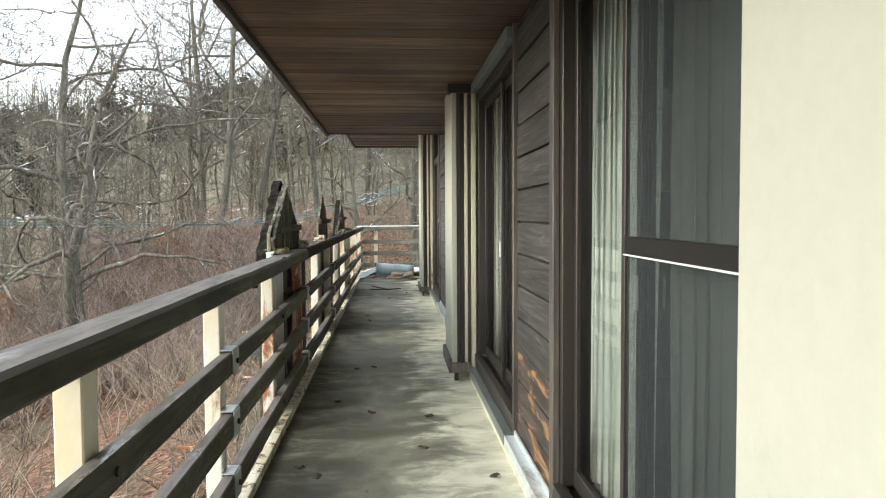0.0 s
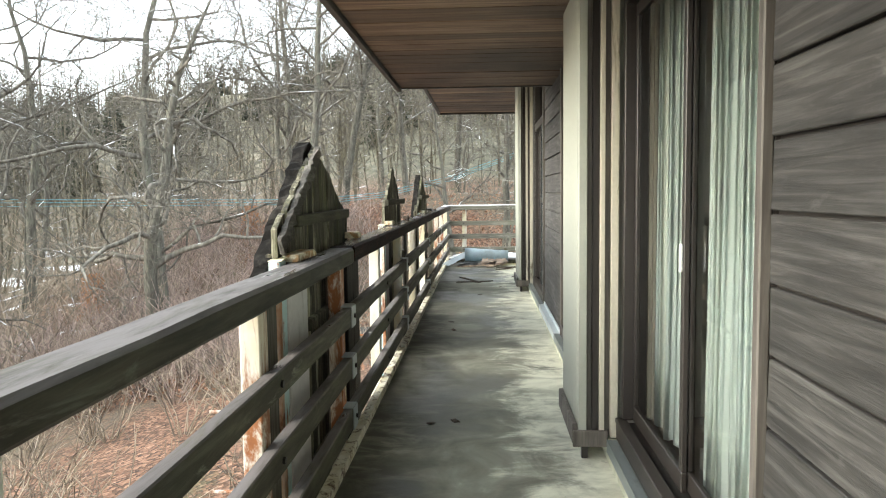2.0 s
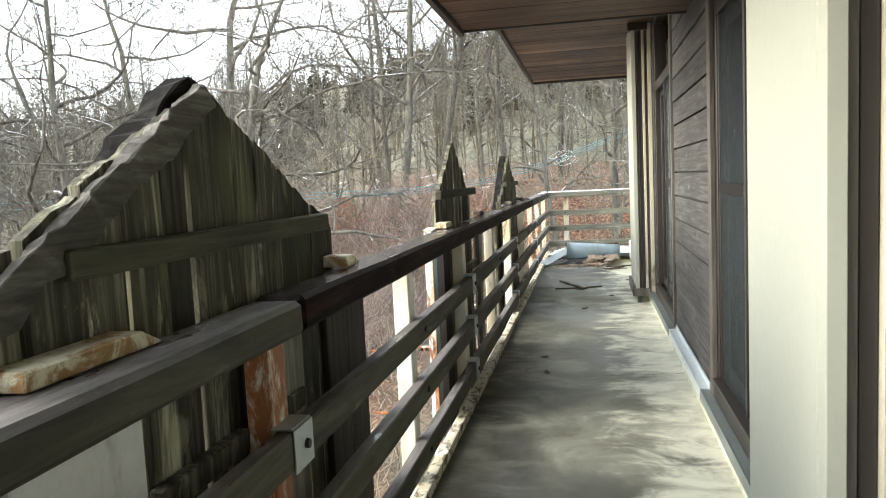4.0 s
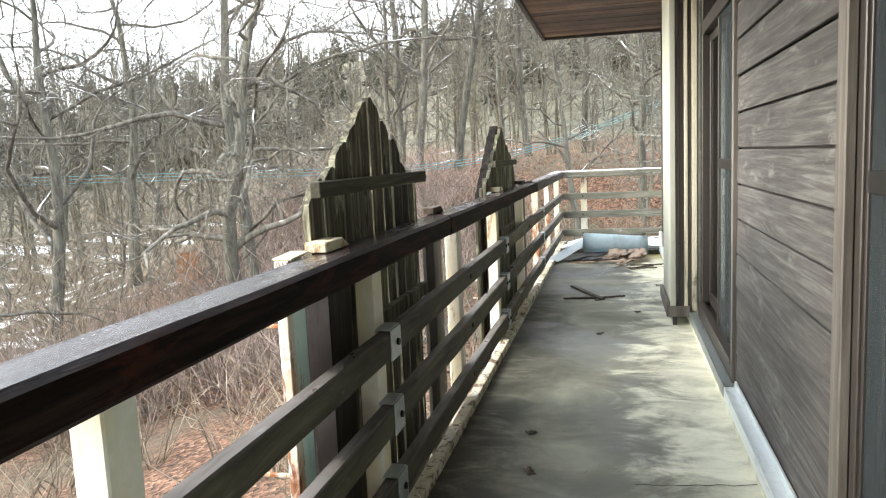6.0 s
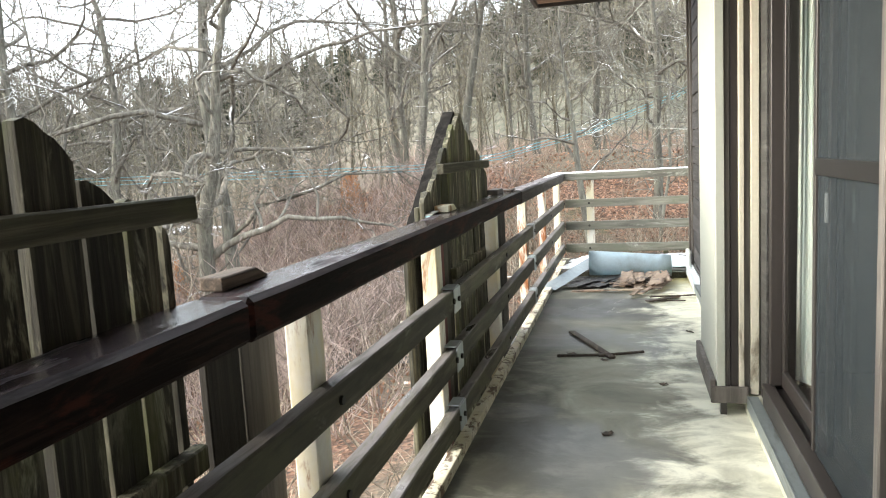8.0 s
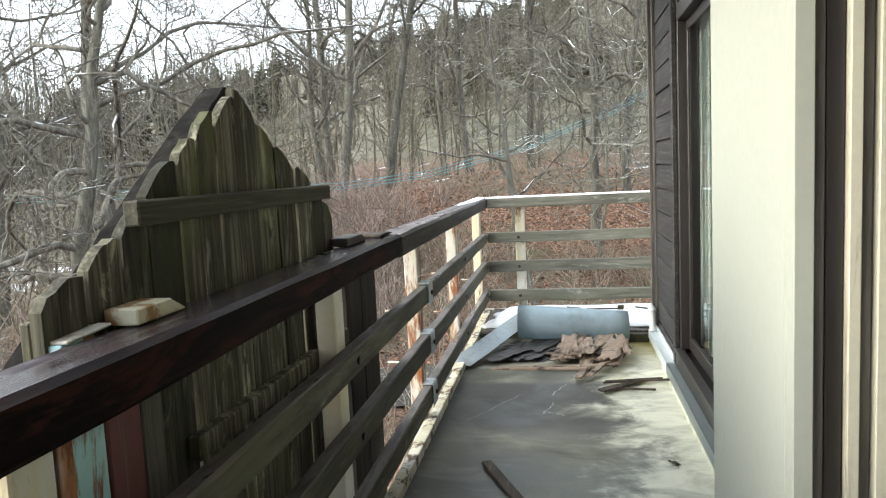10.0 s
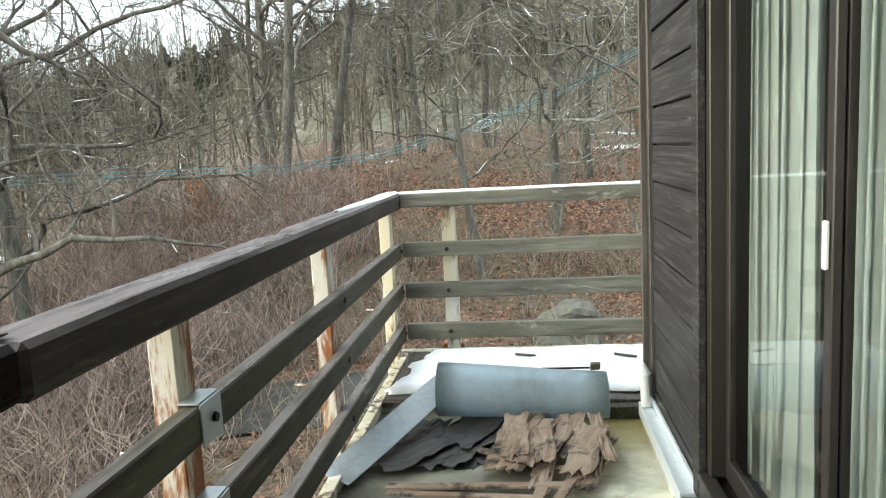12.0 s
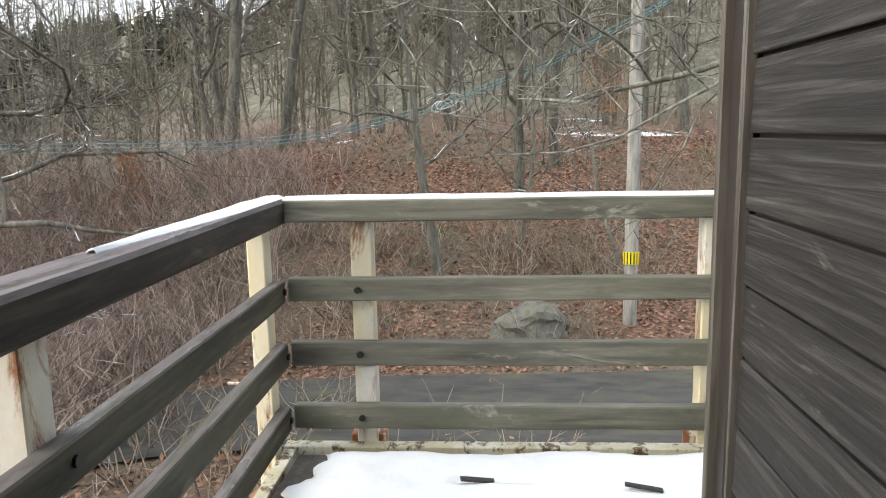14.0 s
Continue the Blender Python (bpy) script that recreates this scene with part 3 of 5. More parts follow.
plate("trim_fascia_high", box(-0.80, -0.762, STEP_Y + 0.002, 15.50, HIGH - 0.035, HIGH + 0.25, 0.004), M_fascia, "dark weathered fascia board", "trim")
plate("trim_fascia_end", box(-0.76, 8.4, 15.472, 15.50, HIGH - 0.035, HIGH + 0.25, 0.004), M_fascia, "dark weathered fascia board on the end", "trim")


def wall_run(name, y0, y1, top, board_h, flaking, first=0.156):
    """Horizontal siding boards on a solid wall, each board a piece."""
    wall = plate(name, box(WALL + 0.018, 0.805, y0, y1, 0.102, top), M_frame, "dark stained horizontal board siding" + (", flaking near the foot" if flaking else ""), "wall")
    z = 0.104
    i = 0
    rng = random.Random(int(y0 * 50))
    while z < top - 0.01:
        h = min(first if i == 0 else board_h, top - z)
        m = M_siding_bare if flaking and i in (0, 1, 2) else (M_siding_dark if y0 > 12 else (M_siding_grey if y0 > 8 else M_siding))
        dx = rng.uniform(-0.003, 0.003)
        bm = box(WALL + dx, WALL + 0.017, y0 + 0.002, y1 - 0.002, z + 0.005, z + h - 0.004, 0.003)
        if rng.random() < 0.6:
            for v in bm.verts:
                if v.co.x < WALL + 0.01 and v.co.z < z + 0.02:
                    v.co.x -= 0.004
        part("board", bm, m, wall)
        z += h
        i += 1
    return wall


wall_run("wall_siding_1", 2.93, 3.80, LOW, 0.1673, True, 0.151)
wall_run("wall_siding_2", 8.16, 9.87, HIGH, 0.172, False)
wall_run("wall_siding_3", 12.40, 12.80, HIGH, 0.172, False)
wall_run("wall_siding_4", 14.50, 15.32, HIGH, 0.1565, False, 0.074)
wall_run("wall_siding_0", -2.0, 0.14, LOW, 0.172, False)
plate("trim_corner", box(0.642, 0.80, 15.336, 15.396, 0.05, HIGH - 0.002, 0.004), M_frame, "dark brown corner board of the house", "trim")
plate("trim_corner_strip", box(0.622, 0.80, 15.398, 15.422, 0.05, HIGH - 0.002, 0.003), M_trim, "weathered grey outer strip of the corner board", "trim")
plate("trim_corner_bead", box(0.644, 0.668, 15.323, 15.333, 0.05, HIGH - 0.002, 0.002), M_trim, "thin grey bead beside the siding", "trim")
for n, (y0, y1) in enumerate(((2.855, 2.925), (3.805, 3.84), (8.075, 8.155), (9.875, 9.915), (12.805, 12.85), (14.42, 14.495))):
    top = LOW if y0 < 5 else HIGH
    plate("trim_reveal", box(0.669, 0.79, y0, y1, 0.112, top - 0.004), M_frame, "dark reveal behind the jamb board", "trim")
    plate("trim_jamb", box(0.638, 0.667, y0, y1, 0.11, top - 0.003, 0.004), M_siding_dark if y0 > 12.5 else M_trim, "weathered grey-brown jamb board beside the siding", "trim")


def column(n, y0, y1, top):
    """Cream rendered pier with stepped cream and brown trim on its near flank and a loose timber foot board."""
    c = empty("pier_column", "cream rendered pier between sliding doors, timber foot board", "column", "", "structure", (COLX, y0, 0.1))
    part("shaft", box(COLX, 0.80, y0 + 0.05, y1, 0.11, top - 0.002, 0.004), M_cream, c)
    xs = [(COLX + 0.002, 0.50, M_cream), (0.502, 0.525, M_trim), (0.527, 0.56, M_frame), (0.562, 0.585, M_creamtrim), (0.587, 0.612, M_trim), (0.614, 0.65, M_creamtrim)]
    for i, (xa, xb, m) in enumerate(xs):
        d = 0.0 if m in (M_cream, M_creamtrim) else 0.022
        part("trim_strip", box(xa, xb, y0 + d, y0 + 0.048, 0.11, top - 0.003, 0.002), m, c)
    part("foot_board", rough_up(box(COLX - 0.028, COLX - 0.002, y0 + 0.01, y1 - 0.02, 0.075, 0.175, 0.004), 0.004, 3.0), M_trim, c, "loose grey timber foot board")
    part("foot_return", box(COLX - 0.028, 0.60, y0 - 0.022, y0 - 0.002, 0.07, 0.15, 0.004), M_trim, c)
    part("foot_block", box(COLX + 0.02, COLX + 0.05, y0 + 0.02, y0 + 0.06, 0.0, 0.074), M_frame, c)
    part("cap_block", box(COLX - 0.025, 0.62, y0 - 0.02, y0 + 0.10, top - 0.07, top - 0.004, 0.004), M_frame, c)
    return c


column(0, 0.15, 0.94, LOW)
column(1, 5.60, 6.28, LOW)
column(2, 11.60, 12.38, HIGH)


def curtain(y0, y1, x, z0, z1, pleats, seed, tone=""):
    bm = bmesh.new()
    rng = random.Random(seed)
    n = pleats * 8
    cols = []
    for i in range(n + 1):
        u = i / n
        k = pleats * (u + 0.05 * math.sin(u * 6 + seed) + 0.018 * math.sin(u * 17 + 2 * seed))
        a = 0.019 * (1 + 0.25 * math.sin(u * 15 + seed))
        col = []
        for j in range(7):
            v = j / 6
            off = a * (1.1 - 0.25 * v) * (math.sin(2 * math.pi * k + 0.4 * math.sin(v * 3 + seed)) + 0.2 * math.sin(4 * math.pi * k + seed))
            col.append(bm.verts.new((x + off, y0 + (y1 - y0) * u + 0.016 * math.sin(4 * math.pi * k) + 0.006 * math.sin(v * 5 + k), z0 + (z1 - z0) * v + (0.012 * math.sin(k * 2) if j == 0 else 0))))
        cols.append(col)
    for a, b in zip(cols, cols[1:]):
        for j in range(6):
            f = bm.faces.new((a[j], b[j], b[j + 1], a[j + 1]))
            f.smooth = True
    bmesh.ops.solidify(bm, geom=bm.faces[:], thickness=0.003)
    c = empty("curtain", "pale green-white sheer curtain hanging behind the glass", "curtain", "curtains behind the doors", "", (x, (y0 + y1) / 2, z0))
    part("cloth", bm, M_curtain, c)
    part("rod", cylinder(0.012, (x, y0 - 0.03, z1 + 0.02), (x, y1 + 0.03, z1 + 0.02), 8), M_white, c)
    return c


def pane(name, bm, parent):
    """A glass sheet: the outer face carries the gloss, the other faces are clear."""
    for f in bm.faces:
        f.material_index = 0 if f.normal.x < -0.5 else 1
    ob = part(name, bm, M_glass, parent)
    ob.data.materials.append(M_clear)
    return ob


def sliding_door(n, y0, y1, head, top, split, screen=None, bar=None):
    """A sliding door: dark outer frame, two sashes with glass, track sill, and perhaps an insect screen and a transom light."""
    d = empty("door_%d" % n, "dark brown framed sliding glass door" + (" with a grey insect screen" if screen else "") + (" and a transom light" if top > head + 0.2 else ""), "door", "", "structure", (GLASS, y0, 0.11))
    fx0, fx1 = 0.665, 0.80
    part("sill_track", box(fx0 - 0.025, fx1, y0, y1, 0.11, 0.19, 0.004), M_frame, d)
    part("sill_lip", box(fx0 - 0.03, fx0 + 0.02, y0, y1, 0.192, 0.215, 0.003), M_frame, d)
    part("jamb", box(fx0, fx1, y0, y0 + 0.045, 0.217, top - 0.005, 0.003), M_frame, d)
    part("jamb", box(fx0, fx1, y1 - 0.045, y1, 0.217, top - 0.005, 0.003), M_frame, d)
    part("head", box(fx0, fx1, y0 + 0.047, y1 - 0.047, head, head + 0.09, 0.003), M_frame, d)
    if top > head + 0.2:
        part("transom_rail", box(fx0, fx1, y0 + 0.047, y1 - 0.047, top - 0.07, top - 0.006, 0.003), M_frame, d)
        p = pane("transom_pane", box(GLASS, GLASS + 0.006, y0 + 0.047, y1 - 0.047, head + 0.092, top - 0.072), d)
        p.visible_shadow = False
    else:
        part("head_infill", box(fx0 + 0.02, fx1, y0 + 0.047, y1 - 0.047, head + 0.092, top - 0.004), M_frame, d)
        part("head_flashing", box(fx0 - 0.055, fx0 - 0.002, y0 + 0.01, y1 - 0.01, top - 0.075, top - 0.006, 0.004), M_chandark, d)
    for k, (a, b, x) in enumerate(((y0 + 0.047, split + 0.02, GLASS + 0.013), (split - 0.02, y1 - 0.047, GLASS - 0.013))):
        s = part("sash", box(x - 0.011, x + 0.011, a, b, 0.217, 0.29, 0.003), M_frame, d)
        part("stile", box(x - 0.0105, x + 0.0105, a, a + 0.036, 0.292, head - 0.002, 0.003), M_frame, s)
        part("stile", box(x - 0.0105, x + 0.0105, b - 0.036, b, 0.292, head - 0.002, 0.003), M_frame, s)
        part("top_rail", box(x - 0.011, x + 0.011, a + 0.038, b - 0.038, head - 0.06, head - 0.002, 0.003), M_frame, s)
        g = pane("pane", box(x - 0.003, x + 0.003, a + 0.038, b - 0.038, 0.292, head - 0.062), s)
        g.visible_shadow = False
        if k == 1:
            part("latch", box(x - 0.022, x - 0.0115, a + 0.008, a + 0.026, 1.02, 1.12, 0.003), M_white, s, "small white latch")
    if screen:
        a, b = screen
        x = 0.682
        s = part("screen_frame", box(x - 0.008, x + 0.008, a, a + 0.03, 0.22, head - 0.002, 0.002), M_frame, d)
        part("screen_stile", box(x - 0.008, x + 0.008, b - 0.03, b, 0.22, head - 0.002, 0.002), M_frame, s)
        part("screen_bar", box(x - 0.009, x + 0.009, a + 0.031, b - 0.031, 1.18, 1.235, 0.002), M_black, s)
        # thin white strip that stands in for the sky's reflection on the bar
        if n == 1:
            part("bar_sky_glint", box(x - 0.012, x - 0.0095, a + 0.031, b - 0.031, 1.179, 1.1835), M_white, s)
        part("screen_mesh", box(x - 0.001, x + 0.001, a + 0.031, b - 0.031, 0.22, head - 0.004), M_screen, s, "grey insect mesh")
    return d


sliding_door(1, 0.945, 2.85, 2.16, LOW, 2.06, (0.96, 2.10))
sliding_door(2, 3.845, 5.59, 2.16, LOW, 4.72)
sliding_door(3, 6.285, 8.07, 2.06, HIGH, 7.37, (7.40, 8.04))
sliding_door(4, 9.92, 11.45, 2.06, HIGH, 10.66, (9.97, 10.70))
sliding_door(5, 12.855, 14.415, 2.06, HIGH, 13.62)
plate("trim_reveal", box(0.655, 0.80, 11.455, 11.595, 0.11, HIGH - 0.003, 0.003), M_siding, "dark board panel between door and pier", "trim")
for a, b, x in ((2.14, 2.80, 0.79), (0.98, 2.0, 0.80), (3.9, 4.64, 0.79), (4.98, 5.40, 0.79), (6.35, 7.85, 0.79), (11.22, 11.40, 0.79), (13.12, 13.72, 0.79), (13.88, 14.39, 0.79)):
    curtain(a, b, x, 0.26, 2.12 if a < 6 else 2.5, max(2, int((b - a) / 0.08)), int(a * 7))

# long metal sill flashings beside the deck: pale along the siding, grey under the doors
for y0, y1, m, lab in ((-1.9, 0.1, M_chan, "white"), (0.98, 2.9, M_chandark, "dark grey"), (2.92, 3.82, M_chan, "white"), (3.84, 5.56, M_chandark, "dark grey"), (6.32, 8.2, M_chandark, "dark grey"), (8.22, 9.8, M_chan, "white"), (9.82, 11.56, M_chandark, "dark grey"), (12.40, 14.45, M_chandark, "grey"), (14.47, 15.36, M_chan, "white")):
    f = empty("sill_flashing", lab + " metal flashing strip along the wall foot", "flashing", "wall foot flashings", "", (0.6, (y0 + y1) / 2, 0.1))
    part("top_leaf", box(0.597, 0.64, y0, y1, 0.102, 0.114, 0.002), m, f)
    part("front_leaf", box(0.590, 0.596, y0, y1, 0.055, 0.116, 0.001), m, f)
    if m == M_chan:
        part("upstand", box(0.641, 0.652, y0, y1, 0.102, 0.145, 0.002), m, f)
cap = empty("downpipe_cap", "white plastic drain elbow at the wall corner", "pipe", "", "", (0.60, 15.28, 0.118))
part("elbow", cylinder(0.022, (0.612, 15.29, 0.118), (0.612, 15.31, 0.27), 12), M_white, cap)
part("cap", cylinder(0.032, (0.612, 15.308, 0.255), (0.60, 15.32, 0.305), 12, 0.015), M_white, cap)

# bookcase behind the second door
bc = empty("bookcase", "dark wooden bookcase half full of books inside the room", "bookcase", "", "", (1.9, 5.4, 0.12))
part("side", box(1.75, 2.05, 5.05, 5.08, 0.12, 1.45, 0.003), M_frame, bc)
part("side", box(1.75, 2.05, 5.84, 5.87, 0.12, 1.45, 0.003), M_frame, bc)
for z in (0.14, 0.46, 0.78, 1.10, 1.42):
    part("shelf", box(1.75, 2.05, 5.081, 5.839, z, z + 0.025, 0.002), M_frame, bc)
rng = random.Random(5)
book_mats = [paint("book_cover", c, None, rough=0.6) for c in ((0.55, 0.52, 0.45), (0.1, 0.25, 0.35), (0.35, 0.12, 0.08), (0.2, 0.2, 0.16))]
for z in (0.166, 0.486, 0.806):
    y = 5.09
    while y < 5.75:
        w, h = rng.uniform(0.025, 0.05), rng.uniform(0.18, 0.27)
        if rng.random() < 0.85:
            b = tagged(part("book", box(1.80, 1.97, y, y + w - 0.002, z, z + h, 0.002), rng.choice(book_mats)), "upright book on the bookcase shelf", "book", "books on the shelves")
        y += w

# ---- railing ----
POSTS = [1.745 + 1.3275 * k for k in range(-2, 11)] + [16.46]
POSTS[9] = 10.97
fence = empty("balcony_railing", "weathered timber balcony railing on rusting white steel posts", "railing", "", "structure", (-0.72, 7.0, 0.0))
for i, y in enumerate(POSTS):
    m = M_postrust if i in (4, 5, 11, 12) else M_post
    ob = part("post", box(-0.778, -0.711, y - 0.044, y + 0.044, -0.32, 0.952, 0.004), m, fence, "rusting white steel post")
    for z in (0.693, 0.435, 0.174):
        part("bolt", cylinder(0.013, (RAILX - 0.002, y + 0.01, z), (RAILX + 0.008, y + 0.01, z), 8), M_black, ob)
JOINTS = [3.07 + 2.655 * k for k in range(5)]
segs = list(zip([-2.0] + JOINTS, JOINTS + [16.495]))
rng = random.Random(3)


def timber(x0, x1, y0, y1, z0, z1, seed, axis="y", bev=0.005):
    """A long rail with slightly wandering, worn edges."""
    bm = box(x0, x1, y0, y1, z0, z1, bev)
    ln = y1 - y0 if axis == "y" else x1 - x0
    long_edges = [e for e in bm.edges if e.calc_length() > ln * 0.8]
    bmesh.ops.subdivide_edges(bm, edges=long_edges, cuts=max(4, int(ln / 0.18)), use_grid_fill=True)
    for v in bm.verts:
        v.co += noise.noise_vector(Vector((v.co.x * 9, v.co.y * 2.3, v.co.z * 9)) + Vector((seed, seed, seed))) * 0.0035
    return bm


for k, (z0, z1) in enumerate(((0.648, 0.738), (0.388, 0.484), (0.126, 0.222))):
    for j, (y0, y1) in enumerate(segs):
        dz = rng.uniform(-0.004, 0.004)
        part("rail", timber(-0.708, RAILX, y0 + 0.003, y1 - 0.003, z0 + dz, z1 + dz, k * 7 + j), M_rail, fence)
for y in JOINTS:
    for z0, z1 in ((0.648, 0.738), (0.388, 0.484), (0.126, 0.222)):
        bm = box(RAILX + 0.001, RAILX + 0.006, y - 0.055, y + 0.055, z0 - 0.008, z1 + 0.007, 0.001)
        box(-0.712, RAILX + 0.0, y - 0.055, y + 0.055, z1 + 0.006, z1 + 0.011, 0.001, bm)
        cl = part("clip", bm, M_zinc, fence, "galvanised joint clip")
        part("bolt", cylinder(0.012, (RAILX + 0.006, y + 0.01, (z0 + z1) / 2), (RAILX + 0.015, y + 0.01, (z0 + z1) / 2), 8), M_black, cl)
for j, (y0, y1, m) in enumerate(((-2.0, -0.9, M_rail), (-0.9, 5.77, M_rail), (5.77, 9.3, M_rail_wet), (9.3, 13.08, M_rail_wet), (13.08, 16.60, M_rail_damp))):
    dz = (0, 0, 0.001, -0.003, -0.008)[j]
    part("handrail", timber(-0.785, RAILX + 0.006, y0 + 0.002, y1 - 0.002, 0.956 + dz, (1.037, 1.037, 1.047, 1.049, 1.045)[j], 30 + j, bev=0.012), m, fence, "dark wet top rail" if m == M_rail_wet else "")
# end run
for x in (-0.37, 0.985, 2.3):
    ob = part("post", box(x - 0.042, x + 0.042, 16.555, 16.64, -0.32, 0.955, 0.004), M_post, fence, "rusting white steel post")
    for z in (0.693, 0.435, 0.174):
        part("bolt", cylinder(0.013, (x - 0.01, 16.492, z), (x - 0.01, 16.504, z), 8), M_black, ob)
    part("base_plate", box(x - 0.07, x + 0.07, 16.57, 16.66, -0.02, 0.075, 0.004), M_postrust, ob)
for k, (z0, z1) in enumerate(((0.648, 0.738), (0.388, 0.484), (0.126, 0.222))):
    part("rail", timber(-0.655, 3.0, 16.503, 16.553, z0, z1, 50 + k, "x"), M_rail_x, fence)
part("handrail", timber(-0.655, 3.0, 16.503, 16.63, 0.957, 1.042, 60, "x"), M_rail_x, fence)
part("edge_angle", rough_up(box(-0.705, -0.652, -2.0, 16.50, -0.20, 0.042, 0.003), 0.002, 2.0), M_curb, fence, "rusting cream steel deck edge")
part("edge_angle", box(-0.705, 3.2, 16.502, 16.565, -0.20, 0.05, 0.003), M_curb, fence, "rusting cream steel deck edge")

bmS = bmesh.new()
bmesh.ops.create_grid(bmS, x_segments=60, y_segments=4, size=0.5)
for v in bmS.verts:
    u, w = v.co.x + 0.5, v.co.y
    v.co = Vector((-0.66 + 3.6 * u, 16.566 + w * 0.118 * (0.9 + 0.1 * noise.noise(Vector((u * 30, 0, 0)))), 1.0445 + 0.011 * max(0.0, 1 - (2 * w) ** 4) * (0.8 + 0.4 * noise.noise(Vector((u * 22, w * 6, 1))))))
bmesh.ops.solidify(bmS, geom=bmS.faces[:], thickness=0.004)
tagged(part("rail_snow", bmS, M_snow), "thin crust of old snow on the end rail", "snow")
bmS = bmesh.new()
bmesh.ops.create_grid(bmS, x_segments=4, y_segments=40, size=0.5)
for v in bmS.verts:
    w, u = v.co.x, v.co.y + 0.5
    wid = 0.1 * min(1.0, 0.25 + u * 1.3)
    v.co = Vector((-0.72 + w * wid - (0.1 - wid) * 0.3, 15.3 + 1.29 * u, 1.0475 + 0.010 * max(0.0, 1 - (2 * w) ** 4) * (0.8 + 0.5 * noise.noise(Vector((w * 6, u * 9, 4))))))
bmesh.ops.solidify(bmS, geom=bmS.faces[:], thickness=0.004)
tagged(part("rail_snow", bmS, M_snow), "thin strip of old snow on the side rail", "snow")


# ---- ground, hill and woods ----
def smooth(a, b, x):
    t = min(1.0, max(0.0, (x - a) / (b - a)))
    return t * t * (3 - 2 * t)


def height(x, y):
    """Height of the land: low by the house and to the west, a leafy bank to the north, then wooded hillside."""
    s = 0.97 * y - 0.12 * x
    d = math.hypot(x, y)
    low = ground_z - 1.8 * smooth(2, 16, -x) - 1.6 * smooth(14, 40, -x) * (1 - smooth(20, 60, y))
    bank = 4.4 * smooth(27.0, 41.0, s) * (1 - 0.9 * smooth(10, 34, -x))
    ax, ay = x, y - 12.0
    far = math.hypot(ax, ay)
    az = math.degrees(math.atan2(-ax, ay))
    ridge = 4.3 + 9.0 * (1 - smooth(-15, 54, az))
    if az < -70 or az > 100:
        ridge *= 0.4
    climb = max(0.0, (far - 46) / 104)
    hill = 150 * math.tan(radians(ridge)) * (min(1.0, climb) ** 1.1 + 0.08 * max(0.0, climb - 1.0)) + 4.0 * smooth(60, 110, far) * smooth(10, 34, -x)
    return low + bank + hill + 0.35 * noise.noise(Vector((x * 0.09, y * 0.09, 0))) + 0.10 * noise.noise(Vector((x * 0.45, y * 0.45, 3))) * smooth(1.0, 6, abs(s - 26))


def axis_steps(lo, hi, centre):
    out, v = [centre], centre
    while v < hi:
        v += max(0.7, 0.045 * abs(v - centre) + 0.35)
        out.append(v)
    v = centre
    while v > lo:
        v -= max(0.7, 0.045 * abs(v - centre) + 0.35)
        out.insert(0, v)
    return out


xs, ys = axis_steps(-600, 600, 0.0), axis_steps(-600, 700, 24.0)
V = [(x, y, height(x, y)) for y in ys for x in xs]
W = len(xs)
F = [(j * W + i, j * W + i + 1, (j + 1) * W + i + 1, (j + 1) * W + i) for j in range(len(ys) - 1) for i in range(W - 1)]
tagged(mesh_from("ground", V, F, M_ground), "leaf-littered woodland ground with patches of old snow", "ground", "", "structure")

V, F = [], []
for i in range(61):
    x = -9 + i * 0.6
    for k in range(5):
        y = 23.6 + k * 0.75 + 0.05 * x + 0.12 * noise.noise(Vector((x * 0.6, k * 3, 2)))
        V.append((x, y, height(x, y) + 0.06))
for i in range(60):
    for k in range(4):
        F.append((i * 5 + k, (i + 1) * 5 + k, (i + 1) * 5 + k + 1, i * 5 + k + 1))
tagged(mesh_from("road", V, F, M_road), "narrow cracked asphalt lane with mossy edges", "road", "", "structure")


def limb(V, F, p, d, length, r0, depth, rng, sides, twig, spread=0.75, up=0.12, wild=0.24):
    """A wandering, tapered branch that throws side branches of its own."""
    n = 9 if depth >= 3 else (6 if depth >= 2 else (4 if depth == 1 else 3))
    pts, rad, dirs = [p.copy()], [r0], []
    for i in range(n):
        d = (d + Vector((rng.gauss(0, wild), rng.gauss(0, wild), rng.gauss(up * 0.5, wild * 0.8)))).normalized()
        p = p + d * (length / n)
        pts.append(p.copy())
        rad.append(max(0.006, r0 * (1 - 0.84 * (i + 1) / n)))
        dirs.append(d.copy())
    tube(V, F, pts, rad, sides)
    if depth > 0:
        count = twig[depth - 1]
        for k in range(count):
            f = 0.2 + 0.78 * (k + rng.random() * 0.8) / count
            i = min(n - 1, int(f * n))
            q = pts[i].lerp(pts[i + 1], f * n - i)
            dd = dirs[i]
            side = dd.orthogonal().normalized()
            side.rotate(Matrix.Rotation(rng.uniform(0, 6.283), 3, dd))
            nd = (dd * (1 - spread) + side * spread + Vector((0, 0, up))).normalized()
            limb(V, F, q, nd, length * rng.uniform(0.38, 0.66) * (1.15 - 0.5 * f), max(0.008, rad[i] * rng.uniform(0.45, 0.68)), depth - 1, rng, max(3, sides - 1), twig, spread, up, wild)


